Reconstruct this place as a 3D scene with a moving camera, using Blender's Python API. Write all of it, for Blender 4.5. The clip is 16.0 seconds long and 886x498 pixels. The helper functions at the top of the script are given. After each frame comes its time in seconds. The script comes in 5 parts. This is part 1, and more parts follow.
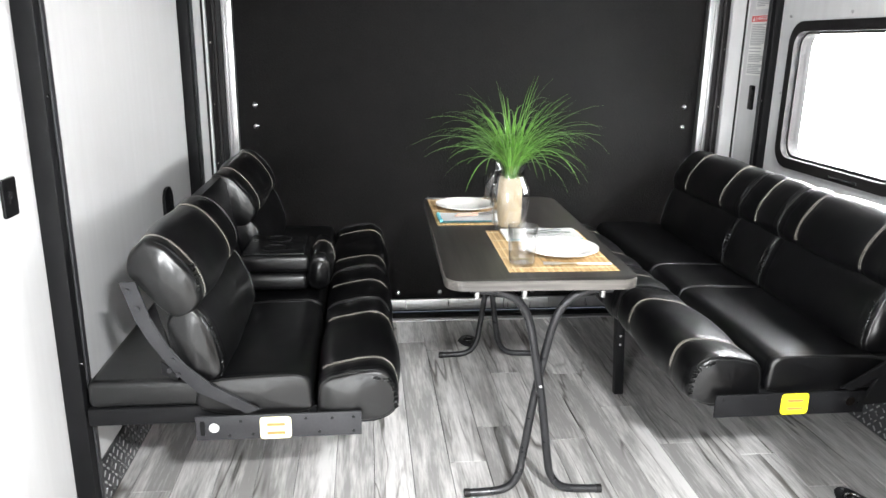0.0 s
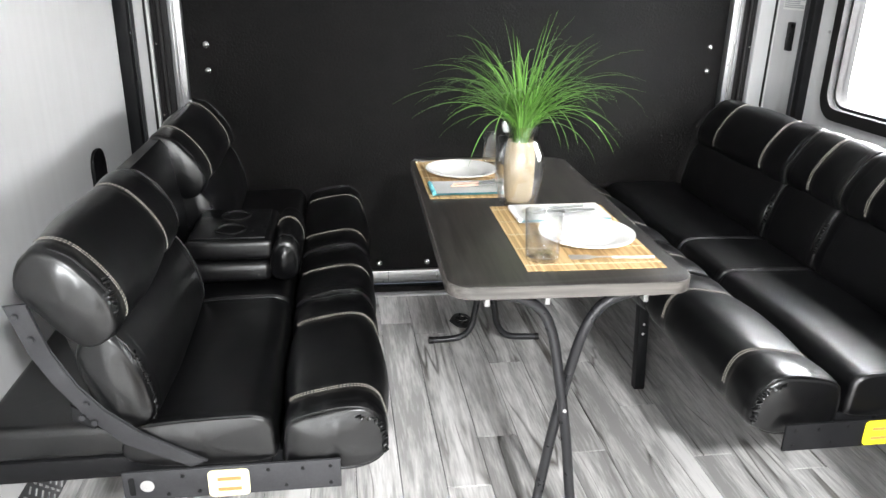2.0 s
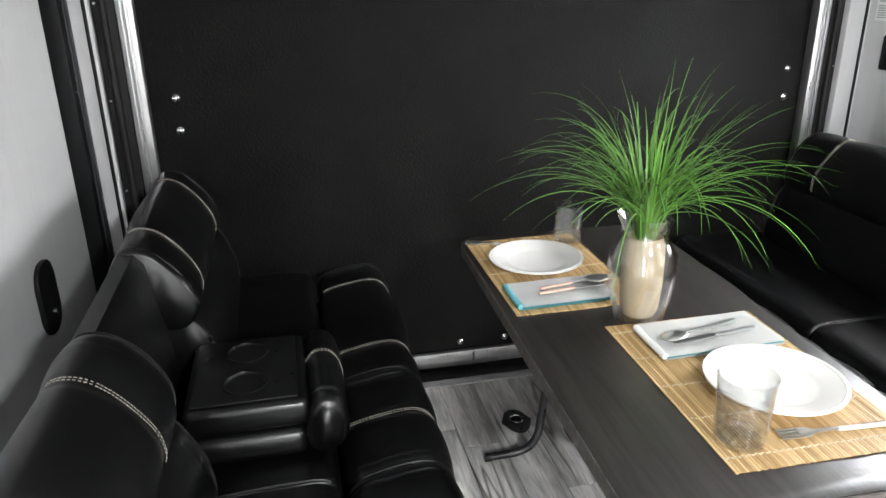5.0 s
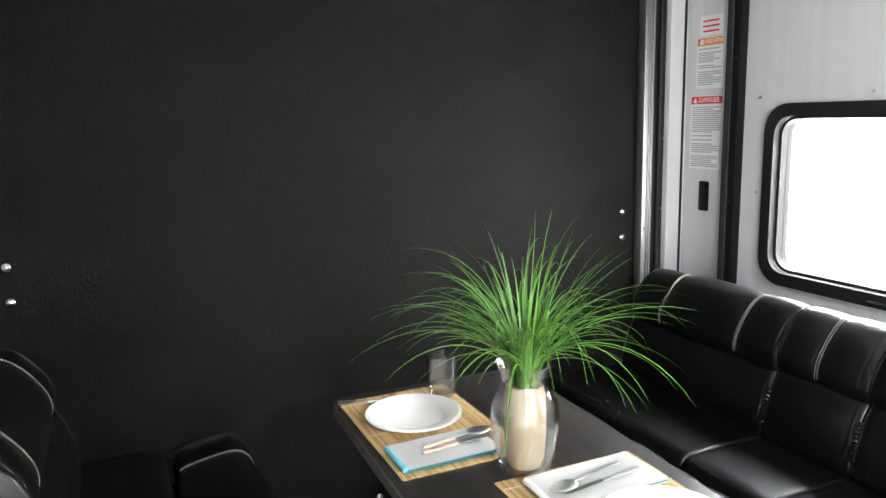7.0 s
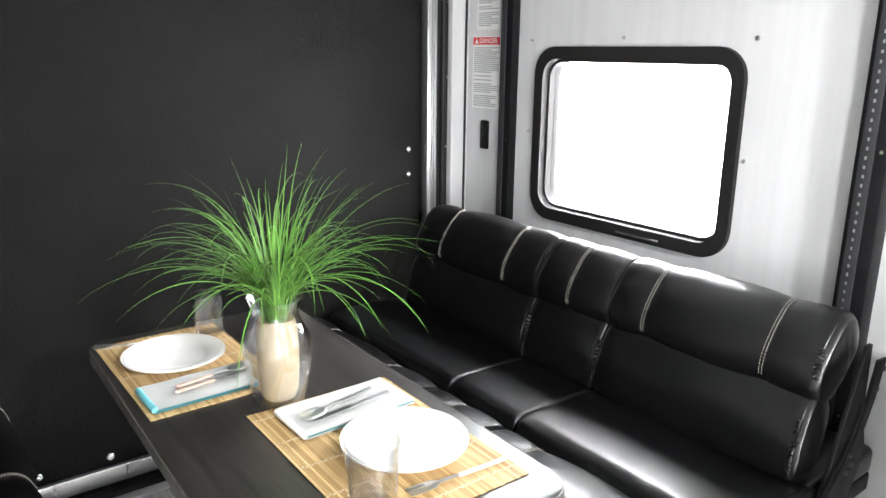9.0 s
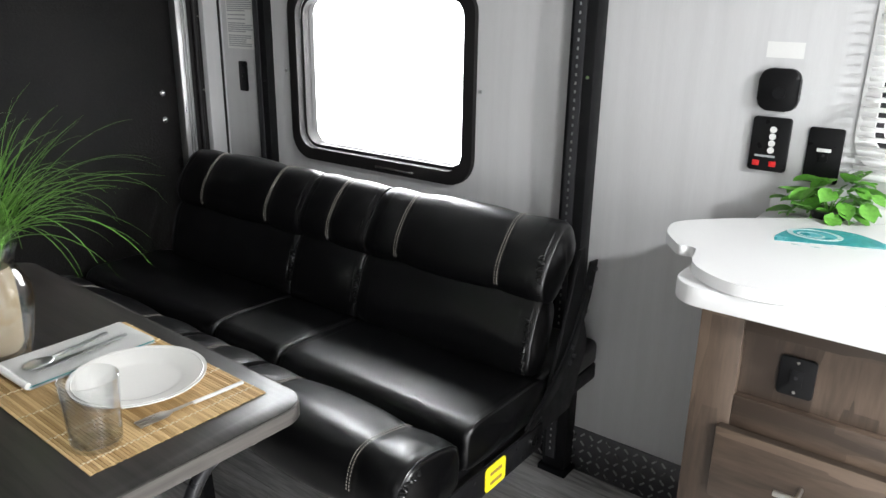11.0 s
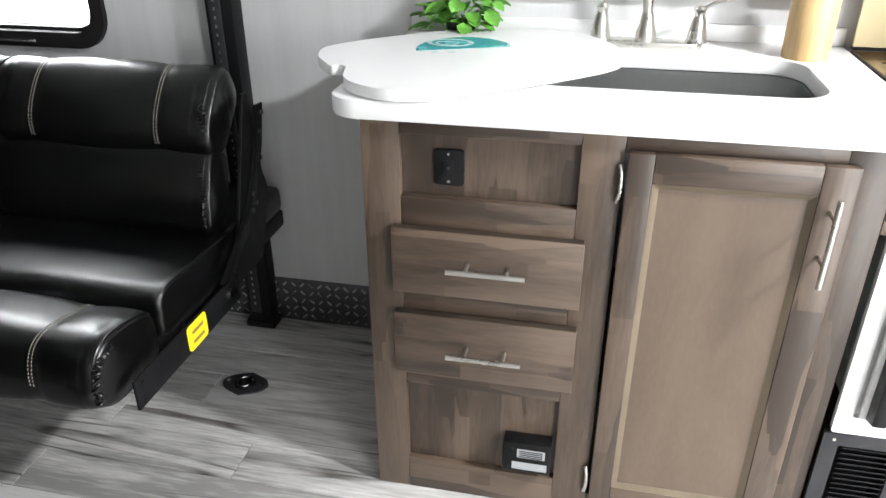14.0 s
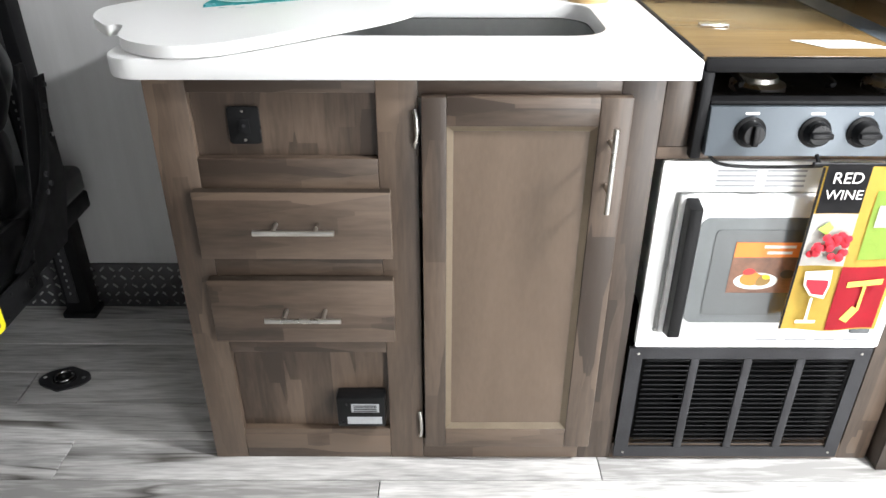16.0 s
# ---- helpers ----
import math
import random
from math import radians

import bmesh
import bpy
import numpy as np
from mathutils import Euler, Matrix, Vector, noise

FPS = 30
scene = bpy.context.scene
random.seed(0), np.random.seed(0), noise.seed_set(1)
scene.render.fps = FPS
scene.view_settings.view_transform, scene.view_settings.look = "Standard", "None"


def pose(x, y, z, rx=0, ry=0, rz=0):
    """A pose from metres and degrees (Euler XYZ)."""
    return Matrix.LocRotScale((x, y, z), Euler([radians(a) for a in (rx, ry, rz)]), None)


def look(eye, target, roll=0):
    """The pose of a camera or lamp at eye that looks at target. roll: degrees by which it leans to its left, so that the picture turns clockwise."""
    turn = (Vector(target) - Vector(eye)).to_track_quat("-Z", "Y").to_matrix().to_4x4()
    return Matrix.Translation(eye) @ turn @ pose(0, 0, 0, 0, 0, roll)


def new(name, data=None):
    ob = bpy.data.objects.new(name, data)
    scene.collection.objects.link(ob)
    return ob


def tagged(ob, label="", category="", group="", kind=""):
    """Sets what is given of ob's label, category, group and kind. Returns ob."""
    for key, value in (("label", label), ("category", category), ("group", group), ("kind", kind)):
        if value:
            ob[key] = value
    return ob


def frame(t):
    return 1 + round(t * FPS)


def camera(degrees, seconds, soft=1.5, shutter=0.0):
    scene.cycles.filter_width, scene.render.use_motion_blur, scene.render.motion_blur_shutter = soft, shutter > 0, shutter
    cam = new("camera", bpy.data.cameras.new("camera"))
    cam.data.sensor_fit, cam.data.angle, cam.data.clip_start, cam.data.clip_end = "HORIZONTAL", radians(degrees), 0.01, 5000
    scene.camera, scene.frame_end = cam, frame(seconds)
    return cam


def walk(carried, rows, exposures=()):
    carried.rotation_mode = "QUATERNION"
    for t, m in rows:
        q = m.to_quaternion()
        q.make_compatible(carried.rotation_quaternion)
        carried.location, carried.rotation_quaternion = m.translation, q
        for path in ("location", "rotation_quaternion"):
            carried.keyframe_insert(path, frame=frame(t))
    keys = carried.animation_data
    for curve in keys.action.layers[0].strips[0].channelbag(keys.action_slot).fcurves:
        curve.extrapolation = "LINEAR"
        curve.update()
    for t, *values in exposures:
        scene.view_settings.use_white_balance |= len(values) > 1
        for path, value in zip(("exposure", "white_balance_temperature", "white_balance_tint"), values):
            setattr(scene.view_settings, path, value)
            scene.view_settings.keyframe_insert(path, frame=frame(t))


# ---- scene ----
cam = camera(62.1, 16.0)
PATH = [
    (0, (0.158, 0.137, 1.329), (0.364, 2.053, 0.791), 0.8),
    (0.5, (0.185, 0.287, 1.324), (0.357, 2.189, 0.729), 1.0),
    (1, (0.226, 0.422, 1.325), (0.37, 2.318, 0.706), 2.0),
    (1.5, (0.215, 0.521, 1.32), (0.388, 2.38, 0.603), 2.0),
    (2, (0.158, 0.631, 1.325), (0.424, 2.483, 0.619), 1.1),
    (2.5, (0.117, 0.715, 1.309), (0.44, 2.547, 0.575), 1.5),
    (3, (0.109, 0.837, 1.313), (0.404, 2.649, 0.519), 1.4),
    (3.2, (0.116, 0.892, 1.32), (0.398, 2.709, 0.53), 1.2),
    (5.3, (-0.052, 1.362, 1.402), (0.37, 3.2, 0.728), -1.5),
    (5.5, (-0.063, 1.382, 1.402), (0.4, 3.235, 0.811), -1.5),
    (6, (-0.083, 1.397, 1.406), (0.438, 3.271, 0.939), -1.8),
    (6.5, (-0.075, 1.387, 1.417), (0.595, 3.232, 1.032), -2.8),
    (7, (-0.063, 1.375, 1.419), (0.741, 3.172, 1.067), -1.4),
    (7.5, (-0.049, 1.375, 1.414), (0.892, 3.094, 1.015), -0.8),
    (8, (-0.019, 1.354, 1.41), (0.99, 3.02, 0.956), -0.5),
    (8.5, (0.026, 1.305, 1.424), (1.103, 2.916, 0.931), -0.4),
    (9, (0.066, 1.278, 1.409), (1.244, 2.812, 0.896), 0.7),
    (11.5, (0.167, 1.087, 1.35), (1.728, 2.125, 0.654), 0.7),
    (12, (0.194, 1.062, 1.327), (1.796, 1.97, 0.546), 0.5),
    (12.5, (0.19, 1.081, 1.32), (1.847, 1.826, 0.483), -0.5),
    (13, (0.169, 1.089, 1.311), (1.87, 1.705, 0.459), -0.6),
    (13.5, (0.139, 1.083, 1.298), (1.864, 1.568, 0.411), -0.6),
    (14, (0.124, 1.065, 1.285), (1.858, 1.44, 0.362), -0.2),
    (14.5, (0.122, 1.048, 1.277), (1.856, 1.321, 0.32), 0.2),
    (15, (0.115, 1.027, 1.261), (1.845, 1.228, 0.279), -0.1),
    (15.5, (0.111, 0.998, 1.251), (1.844, 1.103, 0.259), -0.4),
    (16, (0.119, 0.967, 1.25), (1.858, 0.968, 0.262), 0.1),
]
walk(cam, [(t, look(eye, target, roll)) for t, eye, target, roll in PATH],
     [(0, 0.96), (1.5, 0.98), (3, 0.90), (5.5, 0.56), (7, 0.88), (8, 1.03), (9, 1.08), (11.5, -0.24), (12.5, -0.20), (14.5, -0.05), (16, -0.28)])

# ---------- world, sun, large lights ----------
world = bpy.data.worlds.new("sky")
scene.world = world
world.use_nodes = True
wn = world.node_tree.nodes
sky = wn.new("ShaderNodeTexSky")
sky.sky_type, sky.sun_disc = "NISHITA", False
sky.sun_elevation, sky.sun_rotation = radians(48), radians(250)
world.node_tree.links.new(sky.outputs[0], wn["Background"].inputs[0])
wn["Background"].inputs[1].default_value = 0.12
sun = new("sun", bpy.data.lights.new("sun", "SUN"))
sun.data.energy, sun.data.angle, sun.data.color = 1.2, radians(12), (1, 0.96, 0.9)
sun.matrix_world = look((-6, -3, 8), (0, 0, 0))


def window_light(name, eye, target, wide, high, watts, color=(1, 1, 1)):
    lamp = bpy.data.lights.new(name, "AREA")
    lamp.shape, lamp.size, lamp.size_y, lamp.energy, lamp.color = "RECTANGLE", wide, high, watts, color
    ob = new(name, lamp)
    ob.matrix_world = look(eye, target)
    return ob


XL, XR, YB, YF, ZC = -0.62, 1.97, 3.655, -2.0, 2.12
window_light("daylight_sofa_window", (XR + 0.075, 2.815, 1.135), (0, 2.815, 1.135), 0.84, 0.64, 18, (0.97, 0.985, 1))
window_light("daylight_sofa_window_sky", (XR + 0.36, 2.75, 1.66), (1.05, 2.55, 0.45), 1.0, 0.5, 42, (0.96, 0.985, 1))
window_light("daylight_kitchen_window", (XR + 0.075, 0.87, 1.33), (0, 0.87, 1.33), 1.06, 0.62, 15, (0.97, 0.985, 1))
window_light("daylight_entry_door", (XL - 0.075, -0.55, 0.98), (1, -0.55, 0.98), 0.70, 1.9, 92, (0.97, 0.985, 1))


# ---------- materials ----------
def mat(name, color, rough=0.5, metal=0.0, vary=0.12, scale=6.0, fine=120.0, bump=0.1, coat=0.0, stretch=(1, 1, 1), rough_vary=0.08, island=0.0):
    m = bpy.data.materials.new(name)
    m.use_nodes = True
    t = m.node_tree
    n, link = t.nodes, t.links.new
    b = n["Principled BSDF"]
    b.inputs["Metallic"].default_value = metal
    b.inputs["Coat Weight"].default_value = coat
    b.inputs["Coat Roughness"].default_value = 0.15
    co = n.new("ShaderNodeTexCoord")
    mp = n.new("ShaderNodeMapping")
    mp.inputs["Scale"].default_value = stretch
    link(co.outputs["Object"], mp.inputs["Vector"])
    big, small = n.new("ShaderNodeTexNoise"), n.new("ShaderNodeTexNoise")
    big.inputs["Scale"].default_value, small.inputs["Scale"].default_value = scale, fine
    big.inputs["Detail"].default_value, small.inputs["Detail"].default_value = 4, 3
    for q in (big, small):
        link(mp.outputs[0], q.inputs["Vector"])
    mix = n.new("ShaderNodeMix")
    mix.data_type = "RGBA"
    mix.inputs[6].default_value = (*[c * (1 - vary) for c in color], 1)
    mix.inputs[7].default_value = (*[min(1, c * (1 + vary)) for c in color], 1)
    add = n.new("ShaderNodeMath")
    add.operation = "ADD"
    half = n.new("ShaderNodeMath")
    half.operation = "MULTIPLY_ADD"
    half.inputs[1].default_value, half.inputs[2].default_value = 0.5, -0.25
    link(small.outputs[0], half.inputs[0])
    link(big.outputs[0], add.inputs[0])
    link(half.outputs[0], add.inputs[1])
    link(add.outputs[0], mix.inputs[0])
    link(mix.outputs[2], b.inputs["Base Color"])
    rr = n.new("ShaderNodeMapRange")
    rr.inputs[1].default_value, rr.inputs[2].default_value = 0.3, 0.7
    rr.inputs[3].default_value, rr.inputs[4].default_value = max(0.02, rough - rough_vary), min(1, rough + rough_vary)
    link(big.outputs[0], rr.inputs[0])
    link(rr.outputs[0], b.inputs["Roughness"])
    if bump:
        bp = n.new("ShaderNodeBump")
        bp.inputs["Strength"].default_value, bp.inputs["Distance"].default_value = bump, 0.002
        link(small.outputs[0], bp.inputs["Height"])
        link(bp.outputs[0], b.inputs["Normal"])
    return m


def wood(name, light, dark, axis, rough=0.45, ring=3.0, crack=0.0, tone=0.25, grain=1.0, stave=0.0, run=0.45):
    """Streaked timber with its grain along an axis; crack: share of dark checks."""
    m = bpy.data.materials.new(name)
    m.use_nodes = True
    t = m.node_tree
    n, link = t.nodes, t.links.new
    b = n["Principled BSDF"]
    co, info = n.new("ShaderNodeTexCoord"), n.new("ShaderNodeObjectInfo")
    sh = n.new("ShaderNodeVectorMath")
    sh.operation = "MULTIPLY_ADD"
    comb = n.new("ShaderNodeCombineXYZ")
    for k in range(3):
        link(info.outputs["Random"], comb.inputs[k])
    sh.inputs[1].default_value = (37, 53, 29)
    link(comb.outputs[0], sh.inputs[0])
    link(co.outputs["Object"], sh.inputs[2])
    st = [9.0, 9.0, 9.0]
    st[axis] = run
    mp = n.new("ShaderNodeMapping")
    mp.inputs["Scale"].default_value = st
    link(sh.outputs[0], mp.inputs["Vector"])
    a, f, w = n.new("ShaderNodeTexNoise"), n.new("ShaderNodeTexNoise"), n.new("ShaderNodeTexNoise")
    a.inputs["Scale"].default_value, a.inputs["Detail"].default_value, a.inputs["Distortion"].default_value = ring, 5, 0.8
    f.inputs["Scale"].default_value, f.inputs["Detail"].default_value = 16, 4
    w.inputs["Scale"].default_value, w.inputs["Detail"].default_value, w.inputs["Distortion"].default_value = 0.8, 3, 0.5
    for q in (a, f, w):
        link(mp.outputs[0], q.inputs["Vector"])
    ramp = n.new("ShaderNodeValToRGB")
    ramp.color_ramp.elements[0].position, ramp.color_ramp.elements[1].position = 0.32, 0.68
    ramp.color_ramp.elements[0].color, ramp.color_ramp.elements[1].color = (*dark, 1), (*light, 1)
    mx = n.new("ShaderNodeMath")
    mx.operation = "MULTIPLY_ADD"
    mx.inputs[1].default_value, mx.inputs[2].default_value = 0.5 * grain, -0.25 * grain
    link(f.outputs[0], mx.inputs[0])
    ad = n.new("ShaderNodeMath")
    ad.operation = "ADD"
    link(a.outputs[0], ad.inputs[0])
    link(mx.outputs[0], ad.inputs[1])
    rd = n.new("ShaderNodeMath")
    rd.operation = "MULTIPLY_ADD"
    rd.inputs[1].default_value, rd.inputs[2].default_value = tone, -tone / 2
    link(info.outputs["Random"], rd.inputs[0])
    ad2 = n.new("ShaderNodeMath")
    ad2.operation = "ADD"
    link(ad.outputs[0], ad2.inputs[0])
    link(rd.outputs[0], ad2.inputs[1])
    shade = ad2
    if stave:
        # glued-up staves, each with a tone of its own
        cell, sm = n.new("ShaderNodeTexVoronoi"), n.new("ShaderNodeMapping")
        size = [22.0, 22.0, 22.0]
        size[axis] = 3.4
        sm.inputs["Scale"].default_value = size
        link(sh.outputs[0], sm.inputs["Vector"])
        link(sm.outputs[0], cell.inputs["Vector"])
        cell.inputs["Scale"].default_value, cell.distance = 1.0, "CHEBYCHEV"
        sp_, sm_ = n.new("ShaderNodeSeparateColor"), n.new("ShaderNodeMath")
        link(cell.outputs["Color"], sp_.inputs[0])
        sm_.operation = "MULTIPLY_ADD"
        sm_.inputs[1].default_value, sm_.inputs[2].default_value = stave, -stave / 2
        link(sp_.outputs[0], sm_.inputs[0])
        shade = n.new("ShaderNodeMath")
        shade.operation = "ADD"
        link(ad2.outputs[0], shade.inputs[0])
        link(sm_.outputs[0], shade.inputs[1])
    link(shade.outputs[0], ramp.inputs[0])
    out = ramp.outputs[0]
    if crack:
        cr = n.new("ShaderNodeValToRGB")
        e = cr.color_ramp.elements
        e[0].position, e[1].position = 0.5 - crack, 0.5
        e[0].color = e[1].color = (1, 1, 1, 1)
        mid = cr.color_ramp.elements.new(0.5 - crack / 2)
        mid.color = (0.13, 0.115, 0.10, 1)
        link(w.outputs[0], cr.inputs[0])
        mul = n.new("ShaderNodeMix")
        mul.data_type, mul.blend_type = "RGBA", "MULTIPLY"
        fade, fr = n.new("ShaderNodeTexNoise"), n.new("ShaderNodeMapRange")
        fade.inputs["Scale"].default_value, fade.inputs["Detail"].default_value = 2.6, 2
        link(sh.outputs[0], fade.inputs["Vector"])
        fr.inputs[1].default_value, fr.inputs[2].default_value = 0.42, 0.62
        link(fade.outputs[0], fr.inputs[0])
        link(fr.outputs[0], mul.inputs[0])
        link(out, mul.inputs[6])
        link(cr.outputs[0], mul.inputs[7])
        out = mul.outputs[2]
    link(out, b.inputs["Base Color"])
    b.inputs["Roughness"].default_value = rough
    bp = n.new("ShaderNodeBump")
    bp.inputs["Strength"].default_value, bp.inputs["Distance"].default_value = 0.15, 0.001
    link(f.outputs[0], bp.inputs["Height"])
    link(bp.outputs[0], b.inputs["Normal"])
    return m


def glassy(name, color=(1, 1, 1), rough=0.0, ior=1.45):
    m = bpy.data.materials.new(name)
    m.use_nodes = True
    b = m.node_tree.nodes["Principled BSDF"]
    b.inputs["Base Color"].default_value = (*color, 1)
    b.inputs["Transmission Weight"].default_value, b.inputs["Roughness"].default_value, b.inputs["IOR"].default_value = 1, rough, ior
    return m


LEATHER = mat("black_leather", (0.0018, 0.0018, 0.0021), 0.32, 0, 0.1, 7, 420, 0.05, 0.0, (1, 1, 1), 0.01)
lt = LEATHER.node_tree
crease, crease_co, soft_bump = lt.nodes.new("ShaderNodeTexNoise"), lt.nodes.new("ShaderNodeTexCoord"), lt.nodes.new("ShaderNodeBump")
crease.inputs["Scale"].default_value, crease.inputs["Detail"].default_value, crease.inputs["Distortion"].default_value = 15, 2, 0.6
soft_bump.inputs["Strength"].default_value, soft_bump.inputs["Distance"].default_value = 0.09, 0.006
lt.links.new(crease_co.outputs["Object"], crease.inputs["Vector"])
lt.links.new(crease.outputs[0], soft_bump.inputs["Height"])
fine_bump = lt.nodes["Principled BSDF"].inputs["Normal"].links[0].from_node
lt.links.new(soft_bump.outputs[0], fine_bump.inputs["Normal"])
THREAD = mat("pale_thread", (0.27, 0.25, 0.22), 0.8, 0, 0.2, 60, 400, 0.2)
BLACK_STEEL = mat("black_painted_steel", (0.008, 0.008, 0.0087), 0.46, 0, 0.3, 20, 300, 0.1)
GREY_STEEL = mat("dark_grey_steel", (0.045, 0.045, 0.048), 0.38, 0.3, 0.25, 15, 200, 0.08)
TUBE = mat("dark_powder_coated_tube", (0.022, 0.022, 0.024), 0.32, 0.3, 0.2, 30, 300, 0.05)
ALU = mat("brushed_aluminium", (0.46, 0.46, 0.46), 0.34, 0.9, 0.15, 9, 180, 0.08, 0, (12, 12, 1))
CHROME = mat("chrome", (0.72, 0.72, 0.72), 0.12, 1.0, 0.05, 20, 200, 0.0)
NICKEL = mat("brushed_nickel", (0.60, 0.58, 0.54), 0.3, 1.0, 0.1, 20, 300, 0.05)
STEEL = mat("stainless_steel", (0.68, 0.69, 0.69), 0.30, 1.0, 0.12, 8, 60, 0.0, 0, (1, 1, 1), 0.03)
WALL = mat("white_wall_board", (0.58, 0.58, 0.58), 0.55, 0, 0.10, 2, 40, 0.12, 0, (16, 16, 0.8))
CEIL = mat("pale_ceiling_board", (0.42, 0.42, 0.42), 0.6, 0, 0.04, 4, 80, 0.08)
RAMP = mat("black_textured_panel", (0.0064, 0.0058, 0.0057), 0.7, 0, 0.95, 7, 110, 1.0)
RAMP.node_tree.nodes["Principled BSDF"].inputs["Specular IOR Level"].default_value = 0.14
RUBBER = mat("black_rubber", (0.014, 0.013, 0.013), 0.5, 0, 0.3, 30, 300, 0.15)
PLASTIC = mat("black_plastic", (0.006, 0.006, 0.0064), 0.34, 0, 0.2, 30, 400, 0.06)
LEATHER.node_tree.nodes["Principled BSDF"].inputs["Specular IOR Level"].default_value = 0.56
for q in (PLASTIC, RUBBER):
    q.node_tree.nodes["Principled BSDF"].inputs["Specular IOR Level"].default_value = 0.2
for q in (BLACK_STEEL, GREY_STEEL):
    q.node_tree.nodes["Principled BSDF"].inputs["Specular IOR Level"].default_value = 0.14
WHITE = mat("white_enamel", (0.76, 0.76, 0.75), 0.3, 0, 0.03, 8, 150, 0.03)
PAPER = mat("white_paper", (0.74, 0.74, 0.72), 0.7, 0, 0.05, 12, 200, 0.08)
PRINT = mat("grey_print", (0.35, 0.36, 0.37), 0.7, 0, 0.2, 60, 300, 0.0)
COUNTER = mat("white_solid_surface", (0.80, 0.80, 0.795), 0.35, 0, 0.012, 6, 60, 0.0, 0, (1, 1, 1), 0.02)
TABLETOP = wood("dark_charcoal_laminate", (0.036, 0.032, 0.029), (0.008, 0.0075, 0.007), 1, 0.33, 2.2, 0, 0.1)
TABLE_EDGE = wood("grey_wood_edge_band", (0.13, 0.12, 0.11), (0.05, 0.046, 0.042), 0, 0.4, 3)
PLANK = wood("weathered_grey_oak_plank", (0.65, 0.635, 0.62), (0.28, 0.272, 0.263), 1, 0.34, 1.7, 0.040, 0.24, 1.2, 0.0, 0.8)
CAB_V = wood("brown_stained_maple_upright", (0.126, 0.089, 0.064), (0.040, 0.0275, 0.0198), 2, 0.40, 0.7, 0, 0.20, 0.55, 0.30, 1.1)
CAB_H = wood("brown_stained_maple_level", (0.126, 0.089, 0.064), (0.040, 0.0275, 0.0198), 1, 0.40, 0.7, 0, 0.20, 0.55, 0.30, 1.1)
CAB_PANEL = wood("brown_veneer_panel", (0.146, 0.104, 0.074), (0.096, 0.067, 0.046), 2, 0.40, 0.35, 0, 0.05, 0.45, 0.0, 3.0)
CAB_EDGE = mat("pale_sanded_edge", (0.28, 0.22, 0.155), 0.45, 0, 0.15, 20, 200, 0.1)
CAB_DARK = mat("dark_brown_board", (0.035, 0.025, 0.018), 0.5, 0, 0.3, 20, 200, 0.1)
BAMBOO = wood("bamboo_strip", (0.62, 0.43, 0.21), (0.40, 0.25, 0.10), 1, 0.5, 3, 0, 0.5)
BAMBOO_SOLID = wood("pale_bamboo", (0.66, 0.47, 0.24), (0.52, 0.35, 0.16), 2, 0.45, 2, 0, 0.1)
STRAW = mat("straw_thread", (0.62, 0.53, 0.36), 0.8, 0, 0.2, 60, 300, 0.2)
CORAL = mat("pale_coral_plastic", (0.72, 0.48, 0.38), 0.35, 0, 0.1, 20, 200, 0.0)
CHINA = mat("white_porcelain", (0.80, 0.79, 0.76), 0.15, 0, 0.02, 10, 100, 0.0, 0.3)
LINEN = mat("white_linen", (0.86, 0.86, 0.85), 0.85, 0, 0.06, 14, 380, 0.05)
TEAL_LINEN = mat("turquoise_linen", (0.16, 0.52, 0.58), 0.85, 0, 0.12, 20, 380, 0.05)
BURLAP = mat("beige_burlap", (0.46, 0.37, 0.25), 0.9, 0, 0.3, 18, 330, 0.5)
GLASS = bpy.data.materials.new("clear_glass")
GLASS.use_nodes = True
gn, gl = GLASS.node_tree.nodes, GLASS.node_tree.links.new
clear, gloss, edge_gloss, blend = gn.new("ShaderNodeBsdfTransparent"), gn.new("ShaderNodeBsdfGlossy"), gn.new("ShaderNodeLayerWeight"), gn.new("ShaderNodeMixShader")
clear.inputs[0].default_value = (0.975, 0.98, 0.978, 1)
gloss.inputs["Roughness"].default_value = 0.03
steep, least = gn.new("ShaderNodeMath"), gn.new("ShaderNodeMath")
steep.operation, least.operation = "POWER", "MULTIPLY_ADD"
steep.inputs[1].default_value, least.inputs[1].default_value, least.inputs[2].default_value = 2.6, 0.78, 0.08
gl(edge_gloss.outputs["Facing"], steep.inputs[0])
gl(steep.outputs[0], least.inputs[0])
gl(least.outputs[0], blend.inputs[0])
gl(clear.outputs[0], blend.inputs[1])
gl(gloss.outputs[0], blend.inputs[2])
gl(blend.outputs[0], gn["Material Output"].inputs["Surface"])
PANE = glassy("window_pane", (1, 1, 1), 0, 1.02)
GRASS = mat("green_grass_blade", (0.115, 0.27, 0.045), 0.45, 0, 0.6, 12, 60, 0.05)
gt = GRASS.node_tree
geo, rng, mulg = gt.nodes.new("ShaderNodeNewGeometry"), gt.nodes.new("ShaderNodeMapRange"), gt.nodes.new("ShaderNodeMix")
mulg.data_type, mulg.blend_type = "RGBA", "MULTIPLY"
mulg.inputs[0].default_value = 1.0
rng.inputs[3].default_value, rng.inputs[4].default_value = 0.4, 1.5
gt.links.new(geo.outputs["Random Per Island"], rng.inputs[0])
old = gt.nodes["Principled BSDF"].inputs["Base Color"].links[0].from_socket
gt.links.new(old, mulg.inputs[6])
gt.links.new(rng.outputs[0], mulg.inputs[7])
gt.links.new(mulg.outputs[2], gt.nodes["Principled BSDF"].inputs["Base Color"])
